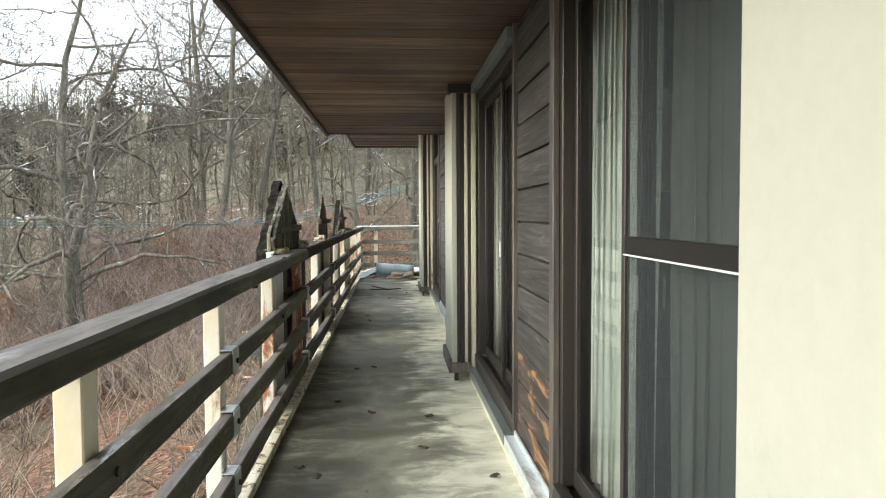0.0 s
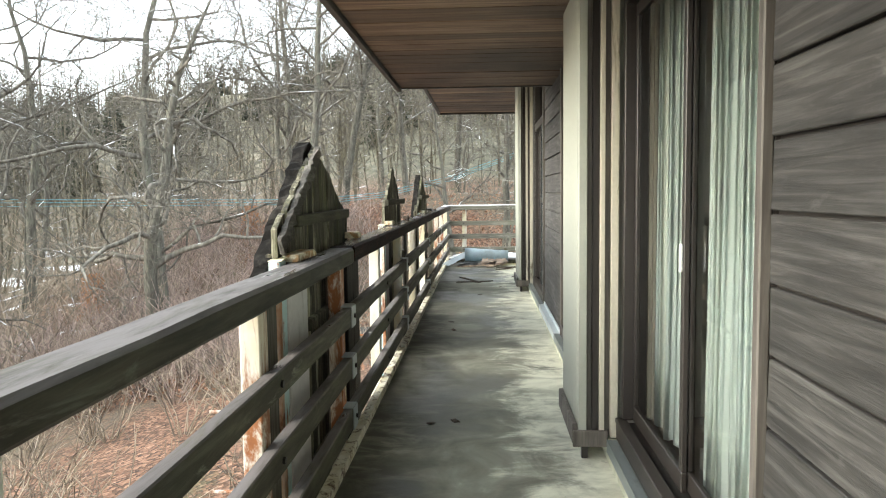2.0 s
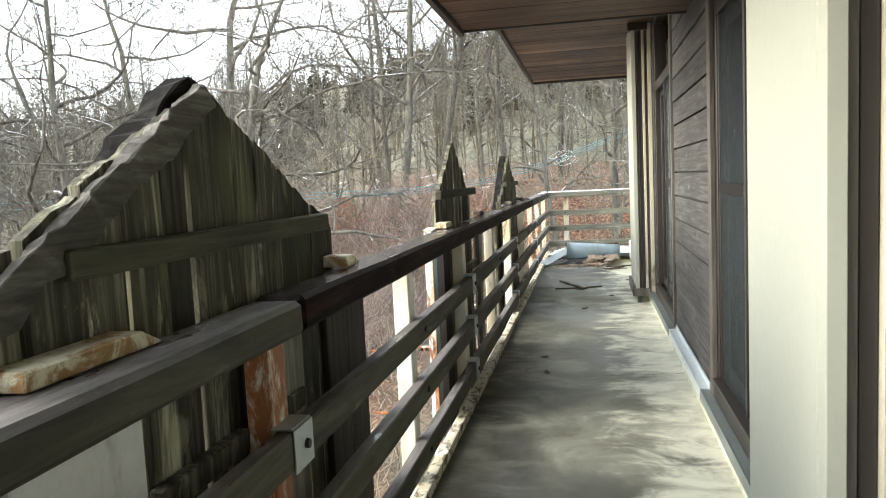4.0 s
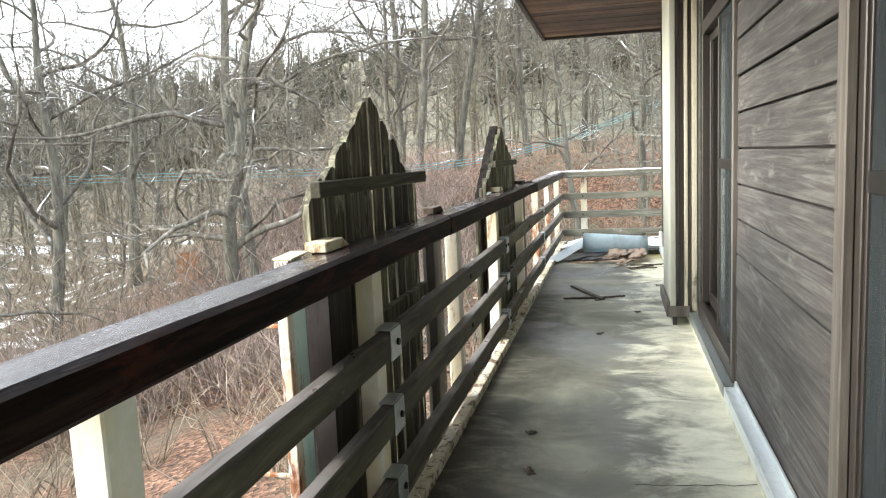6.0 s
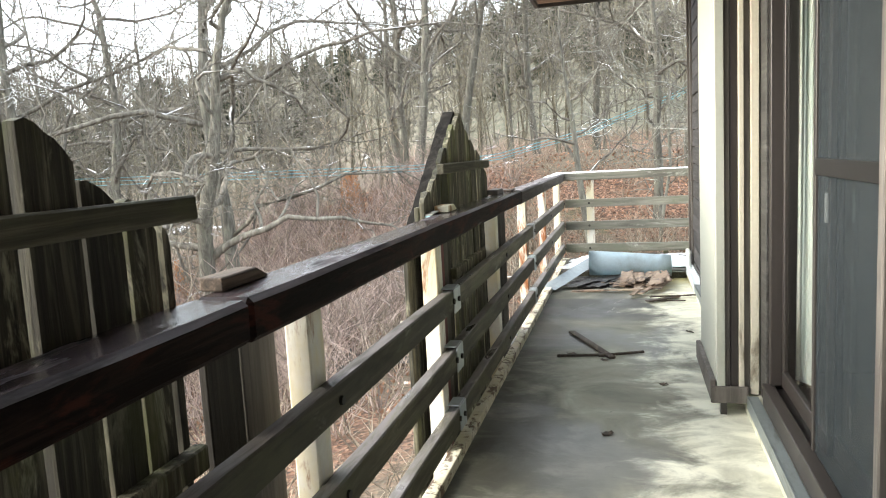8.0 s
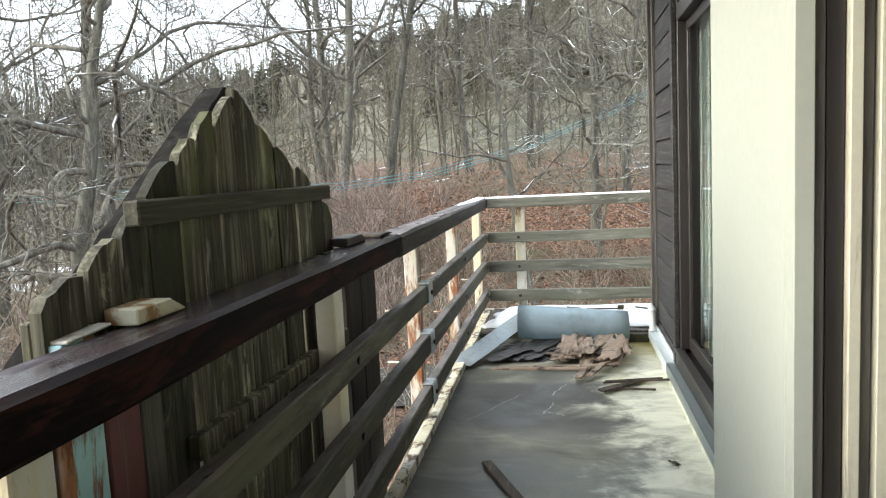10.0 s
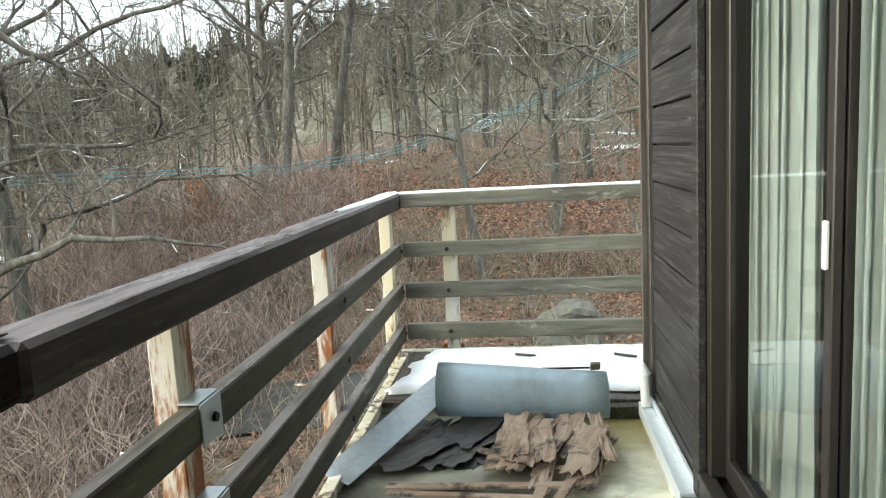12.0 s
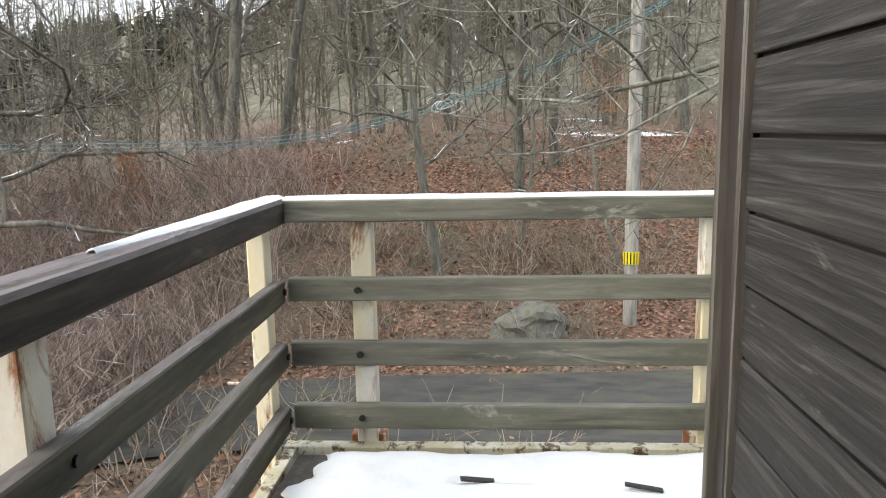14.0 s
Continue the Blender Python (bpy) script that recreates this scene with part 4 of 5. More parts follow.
def bare_tree(name, label, tall, r, seed, limbs, twig, lean=0.06, first=0.3, spread=0.75, sides=7, crooked=0.05, up=0.12, mat=None, tilt=(0, 0), wild=0.24, reach=1.0):
    """A leafless tree: trunk with roots flare, limbs and twigs."""
    rng = random.Random(seed)
    t = empty(name, label, "tree", "woodland trees")
    V, F = [], []
    p = Vector((0, 0, -0.5))
    d = Vector((rng.gauss(0, lean) + tilt[0], rng.gauss(0, lean) + tilt[1], 1)).normalized()
    pts, rad = [p.copy()], [r * 1.35]
    n = 10
    for i in range(n):
        d = (d + Vector((rng.gauss(0, crooked), rng.gauss(0, crooked), 0.06))).normalized()
        p = p + d * (tall / n)
        pts.append(p.copy())
        rad.append(r * (1.0 - 0.88 * ((i + 1) / n) ** 1.1))
    tube(V, F, pts, rad, sides + 2)
    mesh_from("trunk", V, F, mat or M_bark, t)
    V, F = [], []
    for k in range(limbs):
        f = first + (0.97 - first) * (k + rng.random() * 0.6) / limbs
        i = min(n - 1, int(f * n))
        q = pts[i].lerp(pts[i + 1], f * n - i)
        a = k * 2.4 + rng.uniform(-0.6, 0.6)
        nd = Vector((math.cos(a), math.sin(a), rng.uniform(0.15, 0.75))).normalized()
        limb(V, F, q, nd, reach * tall * rng.uniform(0.30, 0.46) * (1.25 - 0.75 * f), max(0.012, rad[i] * rng.uniform(0.4, 0.6)), len(twig), rng, sides - 1, twig, spread, up, wild)
    mesh_from("crown", V, F, mat or M_twig, t, "bare branches and twigs")
    return t


def plant(src, x, y, turn, size, sink=0.0, lean=0.0):
    m = pose(x, y, height(x, y) - sink, lean * math.cos(turn), lean * math.sin(turn), math.degrees(turn))
    ob = copy_thing(src, m)
    ob.scale = (size, size, size)
    return ob


oak = bare_tree("oak_tree", "leafless grey oak with wide crooked branches", 13.0, 0.19, 11, 15, (4, 6, 5), 0.05, 0.24, 0.72, 7, 0.09, 0.07, wild=0.3, reach=1.3)
oak2 = bare_tree("oak_tree", "leafless grey oak with a forked crown", 14.0, 0.18, 23, 15, (4, 6, 5), 0.06, 0.24, 0.68, 7, 0.1, 0.09, wild=0.28, reach=1.25)
ash = bare_tree("ash_tree", "tall slim leafless tree in the wood", 17.0, 0.17, 37, 19, (5, 7), 0.05, 0.3, 0.62, 6, 0.07, 0.16, wild=0.28, reach=1.15)
ash2 = bare_tree("ash_tree", "tall slim leafless tree in the wood", 15.0, 0.135, 41, 18, (5, 6), 0.08, 0.26, 0.64, 6, 0.08, 0.14, wild=0.28, reach=1.15)
sapling = bare_tree("young_tree", "thin leafless young tree", 8.0, 0.07, 53, 12, (4, 4), 0.09, 0.25, 0.6, 5, 0.06, 0.25)
crooked = bare_tree("crooked_tree", "leaning leafless tree with a forked trunk", 9.0, 0.14, 67, 13, (4, 5, 4), 0.16, 0.24, 0.75, 6, 0.12, 0.05, wild=0.32)
leaner = bare_tree("leaning_oak", "leafless oak leaning out over the shrubs", 10.5, 0.22, 71, 15, (4, 5, 5), 0.02, 0.3, 0.72, 7, 0.16, 0.02, tilt=(-0.75, 0.05), wild=0.36)
forked = bare_tree("forked_tree", "leaning leafless tree with a forked trunk by the lane", 9.0, 0.15, 83, 11, (4, 4, 4), 0.01, 0.4, 0.6, 7, 0.05, 0.15, tilt=(-0.3, 0.0), wild=0.22)
SOURCES = [forked, oak, oak2, ash, ash2, sapling, crooked, leaner]

rng = random.Random(8)
# the trees that stand out, one by one
for src, x, y, turn, size, lean in (
    (oak, -11.6, 27.7, 0.4, 1.35, 2), (oak2, -17.5, 25.0, 2.0, 1.25, 3), (oak, -20.0, 33.0, 3.3, 1.3, 0), (oak2, -9.5, 40.0, 0.8, 1.35, 1), (oak2, -4.5, 47.0, 3.8, 1.2, 2), 
    (leaner, -10.6, 25.4, 0.0, 1.25, 0), (leaner, -15.0, 18.0, 0.5, 1.0, 0), (ash, -1.4, 44.0, 0.5, 1.05, 2),
    (forked, -0.8, 31.0, 0.0, 1.0, 0), (oak, -11.5, 45.0, 1.9, 1.45, 1), (ash2, 2.4, 38.0, 3.0, 1.2, 2), (ash, 7.4, 41.0, 4.5, 1.0, 2), (sapling, 0.9, 33.0, 2.0, 1.0, 5),
    (sapling, 3.6, 31.5, 5.0, 0.9, 8), (oak2, -23.0, 20.0, 5.2, 1.25, 2), (ash, -7.5, 41.0, 1.8, 1.2, 1), (oak, -28.0, 28.0, 0.2, 1.35, 2)):
    plant(src, x, y, turn, size, 0.1, lean)
spots = [(-11.6, 27.7), (0.3, 29.0), (-5.2, 34.5)]
made, tries = 0, 0
while made < 110 and tries < 6000:
    tries += 1
    az, d = radians(rng.uniform(-24, 62)), rng.uniform(30, 120)
    x, y = -d * math.sin(az), d * math.cos(az)
    if 22.0 < 0.97 * y - 0.12 * x < 29 and x > -10:
        continue
    if y < 12 or (d < 46 and rng.random() < 0.6) or any((x - a) ** 2 + (y - b) ** 2 < (2.4 + d * 0.025) ** 2 for a, b in spots):
        continue
    spots.append((x, y))
    src = rng.choice([oak, oak2, ash, ash2, sapling, sapling, crooked]) if d > 34 else rng.choice([sapling, sapling, crooked])
    if d > 60:
        src = rng.choice([ash2, ash2, sapling, sapling])
    plant(src, x, y, rng.uniform(0, 6.28), rng.uniform(0.75, 1.15) * (0.8 if d > 60 else 1.0), 0.1, rng.uniform(0, 4))
    made += 1
for src in SOURCES:
    src.location = (-34 - 6 * SOURCES.index(src), 60, height(-34 - 6 * SOURCES.index(src), 60) - 0.1)


def conifer_mesh(V, F, base, tall, rng):
    """A shaggy pine: a stem and rounded tiers of drooping needle sprays."""
    tiers = 10
    tube(V, F, [base, base + Vector((0, 0, tall * 0.9))], [tall * 0.016, 0.02], 4)
    wide = rng.uniform(0.24, 0.36)
    for k in range(tiers):
        f = 0.22 + 0.76 * k / tiers
        rr = tall * wide * math.sqrt(max(0.05, 1.02 - f)) * rng.uniform(0.7, 1.25)
        for j in range(9):
            a = j * 0.698 + k * 0.4 + rng.uniform(-0.3, 0.3)
            q = rr * rng.uniform(0.6, 1.15)
            tip = base + Vector((math.cos(a) * q, math.sin(a) * q, tall * f + q * rng.uniform(-0.45, 0.25)))
            s = Vector((-math.sin(a), math.cos(a), 0)) * q * 0.3
            root = base + Vector((0, 0, tall * (f + 0.03)))
            mid = root.lerp(tip, 0.6) + Vector((0, 0, q * 0.1))
            i = len(V)
            V.extend([root, mid + s, tip, mid - s, mid - Vector((0, 0, q * 0.25))])
            F.extend([(i, i + 1, i + 2, i + 3), (i, i + 4, i + 1), (i + 1, i + 4, i + 2), (i + 2, i + 4, i + 3), (i + 3, i + 4, i)])


V, F = [], []
rng = random.Random(99)
for k in range(900):
    az, d = radians(rng.uniform(-32, 46)), rng.uniform(84, 190)
    x, y = -d * math.sin(az), d * math.cos(az)
    dense = noise.noise(Vector((x * 0.03, y * 0.03, 1)))
    if dense < (0.12 if d < 112 else (0.0 if d < 140 else -0.25)):
        continue
    conifer_mesh(V, F, Vector((x, y, height(x, y) - 0.3)), rng.uniform(3.2, 6.8), rng)
tagged(mesh_from("far_conifers", V, F, M_conifer), "dark conifers along the far ridge", "trees", "", "stuff")

# far leafless wood: slim stems, each with a fan of upswept branches
V, F = [], []
for k in range(1500):
    az, d = radians(rng.uniform(-32, 64)), rng.uniform(48, 190)
    x, y = -d * math.sin(az), d * math.cos(az)
    base = Vector((x, y, height(x, y) - 0.3))
    tall = rng.uniform(5.5, 12)
    r = rng.uniform(0.045, 0.13)
    top = base + Vector((rng.gauss(0, 0.6), rng.gauss(0, 0.6), tall))
    tube(V, F, [base, base.lerp(top, 0.5) + Vector((rng.gauss(0, 0.2), 0, 0)), top], [r, r * 0.7, 0.03], 4)
    for j in range(22):
        f = rng.uniform(0.22, 0.97)
        q = base.lerp(top, f)
        a = rng.uniform(0, 6.283)
        ln = tall * rng.uniform(0.1, 0.28) * (1.25 - f)
        e = q + Vector((math.cos(a) * ln, math.sin(a) * ln, ln * rng.uniform(0.5, 1.5)))
        tube(V, F, [q, q.lerp(e, 0.5) + Vector((0, 0, -0.12)), e], [r * 0.3, r * 0.2, 0.012], 3)
tagged(mesh_from("far_woodland", V, F, M_fartwig), "dense grey leafless wood on the hillside", "trees", "", "stuff")


def thicket(name, label, count, where, mat, tall, stems, seed, thick=0.006):
    """Shrubs of thin arching stems, all in one mesh."""
    rng = random.Random(seed)
    V, F = [], []
    for k in range(count):
        x, y = where(rng)
        base = Vector((x, y, height(x, y) - 0.05))
        t = tall * rng.uniform(0.6, 1.15)
        for j in range(stems):
            a, l = rng.uniform(0, 6.283), t * rng.uniform(0.6, 1.1)
            out = rng.uniform(0.15, 0.95)
            d = Vector((math.cos(a) * out, math.sin(a) * out, 1)).normalized()
            b0 = base + Vector((math.cos(a), math.sin(a), 0)) * rng.uniform(0, 0.25)
            m = b0 + d * l * 0.55
            e = m + (d + Vector((rng.gauss(0, 0.35), rng.gauss(0, 0.35), rng.uniform(-0.3, 0.1)))).normalized() * l * 0.5
            k1 = b0.lerp(m, 0.5) + Vector((rng.gauss(0, 0.05), rng.gauss(0, 0.05), 0)) * l
            k2 = m.lerp(e, 0.5) + Vector((rng.gauss(0, 0.06), rng.gauss(0, 0.06), rng.gauss(0, 0.04))) * l
            tube(V, F, [b0, k1, m, k2, e], [thick * 1.7, thick * 1.3, thick * 1.0, thick * 0.7, thick * 0.35], 3)
            for q in range(5):
                f = rng.uniform(0.1, 0.95)
                s = (k2.lerp(e, f), m.lerp(k2, f), k1.lerp(m, f))[q % 3]
                e2 = s + (d * 0.6 + Vector((rng.gauss(0, 0.8), rng.gauss(0, 0.8), 0.25))).normalized() * l * rng.uniform(0.1, 0.28)
                tube(V, F, [s, e2], [thick * 0.7, thick * 0.3], 3)
    return tagged(mesh_from(name, V, F, mat), label, "shrubs", "", "stuff")


def west(rng):
    while True:
        x, y = rng.uniform(-24, -2.2), rng.uniform(1, 34)
        if rng.random() < 0.85 or y > 10:
            return x, y


def bankside(rng):
    while True:
        x, y = rng.uniform(-16, 9), rng.uniform(27.5, 46)
        if rng.random() < 0.35 or x < -5:
            return x, y


def north(rng):
    return rng.uniform(-9, 6), rng.uniform(18.5, 23)


thicket("red_shrubs", "thicket of thin red-brown leafless shrubs", 250, lambda r: (r.uniform(-16, -4.5), r.uniform(19, 38)), M_shrub, 2.7, 13, 1, 0.010)
thicket("brown_shrubs", "tangle of grey-brown leafless brush below the balcony", 220, west, M_brush, 2.1, 13, 2, 0.009)
thicket("bank_shrubs", "sparse grey-brown brush on the leafy bank", 230, bankside, M_brush, 1.4, 8, 3, 0.006)
thicket("bank_brambles", "dark tangle of brambles on the bank face", 26, lambda r: (r.uniform(-4, 4.5), r.uniform(30.5, 33.5)), M_brush, 1.5, 16, 6, 0.008)
thicket("near_brush", "thin leafless brush beside the lane", 16, north, M_brush, 1.6, 12, 4, 0.006)


thicket("young_whips", "crowded thin grey saplings in the low wood", 190, lambda r: (r.uniform(-34, -11), r.uniform(19, 46)), M_brush, 4.6, 4, 7, 0.016)

# fallen leaves lying loose on the bank and beside the lane
rng = random.Random(44)
V, F = [], []
while len(F) < 15000:
    x, y = rng.uniform(-13, 8), rng.uniform(20.0, 41)
    if 23.4 < y - 0.05 * x < 26.8 and rng.random() < 0.95:
        continue
    c = Vector((x, y, height(x, y) + rng.uniform(0.01, 0.07)))
    u = Vector((rng.gauss(0, 1), rng.gauss(0, 1), rng.gauss(0, 0.6))).normalized() * rng.uniform(0.04, 0.085)
    w = u.cross(Vector((rng.gauss(0, 0.5), rng.gauss(0, 0.5), 1))).normalized() * rng.uniform(0.025, 0.05)
    i = len(V)
    V.extend([c - u, c + w, c + u, c - w])
    F.append((i, i + 1, i + 2, i + 3))
tagged(mesh_from("fallen_leaves", V, F, M_litter), "loose rust-brown fallen leaves on the bank", "leaves", "", "stuff")


# ---- gabled plank panels on the outer side of the railing ----
def gable_panel(y0, y1, apex, shoulder, rake, seed, label):
    """Old vertical planks cut to a gable, with battens, a rake board behind and steel and timber supports at its near end."""
    p = empty("gable_panel", label, "wooden panel", "gabled panels along the railing", "", (-0.82, apex, -0.4))
    rng = random.Random(seed)
    ztop = 1.575 if shoulder else 1.55

    def roof(y):
        lo, hi = (y0 - (0.0 if shoulder else 0.02)), y1
        half = (apex - lo) if y < apex else (hi - apex)
        base = 1.19 if shoulder else (1.17 if y > apex or y0 < 7 else 1.09)
        return ztop - (ztop - base) * min(1.0, abs(y - apex) / half)

    y = y0
    while y < y1 - 0.03:
        w = min(rng.uniform(0.095, 0.145), y1 - y)
        gap = 0.004 + 0.016 * rng.random() ** 1.5
        a, b = y + gap / 2, y + w - gap / 2
        x = -0.822 + rng.uniform(-0.004, 0.004)
        bm = bmesh.new()
        n = 6
        wild = 0.3 if y0 < 7 else 1.0
        cut, drop = wild * rng.uniform(-0.024, 0.012), wild * rng.uniform(-0.02, 0.02)
        ring = []
        for i in range(n + 1):
            yy = a + (b - a) * i / n
            ring.append((yy, roof(yy) + cut + drop * (i / n - 0.5) + rng.uniform(-0.005, 0.003) - wild * (0.016 if i in (0, n) else (0.004 if i in (1, n - 1) else 0))))
        zb = -0.42 + rng.uniform(-0.03, 0.03)
        skew = rng.uniform(-0.006, 0.006)
        outline = [(a, zb)] + [(a, 0.4)] + [(yy + skew, zz) for yy, zz in ring] + [(b, 0.4), (b, zb)]
        front = [bm.verts.new((x + 0.011 + 0.002 * rng.random(), q, z)) for q, z in outline]
        back = [bm.verts.new((x - 0.011, q, z)) for q, z in outline]
        bm.faces.new(front[::-1])
        bm.faces.new(back)
        m = len(outline)
        for i in range(m):
            bm.faces.new((front[i], front[(i + 1) % m], back[(i + 1) % m], back[i]))
        bmesh.ops.recalc_face_normals(bm, faces=bm.faces[:])
        part("plank", bm, M_board, p)
        y += w
    part("batten", moved(rough_up(box(-0.808, -0.772, (y0 + 0.02 if shoulder else apex - 0.52), (y1 + 0.04 if shoulder else apex + 0.64), -0.02, 0.03, 0.004), 0.004, 4.0, seed), Matrix.Translation((0, 0, 1.225 if shoulder else (1.195 if y0 < 7 else 1.245)))), M_batten, p)
    part("batten", rough_up(box(-0.808, -0.775, y0 + 0.40, y1 - 0.38 if seed == 2 else y1, 0.69, 0.745, 0.004), 0.004, 4.0, seed), M_board, p)
    part("batten", rough_up(box(-0.808, -0.775, y0 + 0.40, y1 - 0.38 if seed == 2 else y1, 0.02, 0.08, 0.004), 0.004, 4.0, seed), M_board, p)
    if rake:
        old = y0 < 7
        for sgn, q in ((-1, y0 - (0.22 if old else 0.15)), (1, y1 + 0.04)):
            s, e = Vector((-0.885, q, 0.90 if sgn < 0 else 1.02)), Vector((-0.885, apex + (0.01 * sgn if old else 0.03), ztop + (0.02 if old else 0.0)))
            d = (e - s).normalized()
            nrm = Vector((0, -d.z, d.y)) * (1 if sgn < 0 else -1)
            bm = box(-0.02, 0.045, 0, (e - s).length, -0.09 if old else -0.035, 0.0, 0.004)
            bmesh.ops.subdivide_edges(bm, edges=[g for g in bm.edges if g.calc_length() > 0.3], cuts=26)
            for v in bm.verts:
                v.co += noise.noise_vector(v.co * 22 + Vector((seed, 0, sgn))) * (0.02 if old else 0.007)
            frame_m = Matrix(((1, 0, 0, s.x), (0, d.y, nrm.y, s.y), (0, d.z, nrm.z, s.z), (0, 0, 0, 1)))
            part("rake_board", moved(bm, frame_m), M_rake, p, "jagged dark rake board")
        if old:
            # a rotten grey strip still nailed along the near slope
            s, e = Vector((-0.806, y0 - 0.02, 1.12)), Vector((-0.806, apex - 0.03, ztop - 0.01))
            d = (e - s).normalized()
            bm = box(-0.004, 0.022, 0, (e - s).length, -0.055, 0.012, 0.003)
            bmesh.ops.subdivide_edges(bm, edges=[g for g in bm.edges if g.calc_length() > 0.3], cuts=30)
            for v in bm.verts:
                v.co += noise.noise_vector(v.co * 30 + Vector((seed, 2, 0))) * 0.014
            part("rotten_strip", moved(bm, Matrix(((1, 0, 0, s.x), (0, d.y, -d.z, s.y), (0, d.z, d.y, s.z), (0, 0, 0, 1)))), M_rotten, p, "rotten grey strip along the slope")
        for k in range(4):
            yy = y0 - 0.2 + 0.105 * k
            top = 0.93 + 0.6 * (yy + 0.05 - (y0 - 0.22)) / (apex - y0 + 0.22)
            part("plank", rough_up(box(-0.862, -0.842, yy, yy + 0.098, -0.42, top - (0.03 if old else 0.015), 0.003), 0.004, 5.0, seed + k), M_board, p)
    yn = {2: 4.93, 5: 7.92, 9: 11.196}[seed]
    up = part("steel_upright", box(-0.835, -0.79, yn - 0.045, yn + 0.045, -0.42, 1.048, 0.003), M_teal, p, "peeling pale blue steel upright")
    part("cap_plate", moved(rough_up(box(-0.84, -0.782, -0.06, 0.06, 0.0, 0.006, 0.002), 0.003, 9.0, seed), pose(0, yn + 0.02, 1.052, 3, 0, 0)), M_post, up, "peeling cream cap plate")
    part("upright_edge", box(-0.806, -0.784, yn - 0.085, yn - 0.048, -0.42, 1.03, 0.002), M_postorange, up, "rusted orange edge strip")
    boards = {
        2: ((4.61, 4.81, M_batten_z), (4.985, 5.30, M_whiteboard), (5.77, 6.06, M_batten_z), (6.26, 6.44, M_darkboard), (6.45, 6.64, M_darkboard)),
        5: ((7.968, 8.127, M_greypost), (8.132, 8.31, M_darkboard), (9.325, 9.46, M_darkboard), (9.468, 9.63, M_trim)),
        9: ((11.05, 11.105, M_batten_z), (11.243, 11.345, M_oxide), (11.35, 11.42, M_batten_z), (12.69, 12.88, M_darkboard), (12.89, 13.11, M_darkboard))}[seed]
    words = {M_batten_z: "weathered grey board", M_whiteboard: "chalky white-lavender board", M_greypost: "grey-lavender board", M_oxide: "dark oxide red board", M_trim: "weathered grey board", M_darkboard: "damp black board"}
    for a, b, m in boards:
        part("side_board", box(-0.806, -0.786, a, b, -0.42, 0.95, 0.003), m, p, words[m])
    for z in (0.86, 0.42):
        part("spike", cylinder(0.007, (-0.82, yn - 0.02, z), (-0.98, yn - 0.03, z + 0.004), 6), M_postrust, p, "rusty bolt end")
    return p


gable_panel(4.93, 6.42, 5.66, False, True, 2, "tall gable of old mossy planks with a jagged rake board")
gable_panel(8.07, 9.29, 8.68, True, False, 5, "house-shaped panel of dark weathered planks with gaps")
gable_panel(11.14, 12.66, 11.9, False, True, 9, "mossy gable of weathered planks with a straight rake board")


def rail_block(y0, y1, m, label, tall=0.031, x0=-0.806, x1=-0.738):
    base = 1.0395 if y1 < 5.7 else 1.0505
    b = empty("rail_block", label, "wood block", "", "", (-0.76, (y0 + y1) / 2, base))
    bm = box(x0, x1, y0, y1, base, base + tall, 0.003)
    for v in bm.verts:
        if v.co.y > (y0 + y1) / 2 and v.co.z > base + 0.6 * tall:
            v.co.y -= 0.05
    part("block", bm, m, b)
    return b


for y0, y1 in ((4.98, 5.31), (8.02, 8.21), (11.29, 11.46)):
    rail_block(y0, y1, M_block, "peeling cream painted block on the handrail")
rail_block(6.31, 6.43, M_block, "peeling cream painted wood block on the handrail", 0.036, x1=-0.723)
rail_block(9.36, 9.56, M_stick, "dark brown wood block on the handrail", 0.03, x1=-0.75)
rail_block(12.60, 12.84, M_trim, "weathered grey wood block on the handrail", 0.03)
rail_block(12.92, 13.12, M_stick, "dark splinter of wood on the handrail", 0.012, x1=-0.70)
# bolt ends that stick out of the posts
for y in POSTS:
    for z in (0.60, 0.33):
        r = empty("rusty_bolt", "rusty threaded bolt end sticking out of a post", "bolt", "bolts in the posts", "", (-0.778, y, z))
        part("rod", cylinder(0.006, (-0.777, y, z), (-0.90, y, z + 0.002), 6), M_postrust, r)
        part("nut", cylinder(0.011, (-0.779, y, z), (-0.790, y, z), 6), M_postrust, r)

# ---- pile at the far end ----
# snow-covered boards
pile = empty("snowy_boards", "low stack of boards under old snow at the deck end", "boards", "", "", (0.2, 16.0, 0.0))
part("board", moved(rough_up(box(-0.62, 1.1, -0.38, 0.42, 0.0, 0.022, 0.003), 0.004, 2.0), pose(0.0, 15.92, 0.055, 1.2, 0, -2)), M_trim, pile)
part("bearer", box(-0.50, 0.62, 15.60, 15.66, 0.0, 0.05, 0.003), M_batten, pile)
part("bearer", box(-0.50, 0.62, 16.15, 16.21, 0.0, 0.05, 0.003), M_batten, pile)
part("bearer", box(0.30, 0.62, 15.44, 15.50, 0.0, 0.06, 0.003), M_batten, pile)
bm = bmesh.new()
bmesh.ops.create_grid(bm, x_segments=70, y_segments=40, size=0.5)
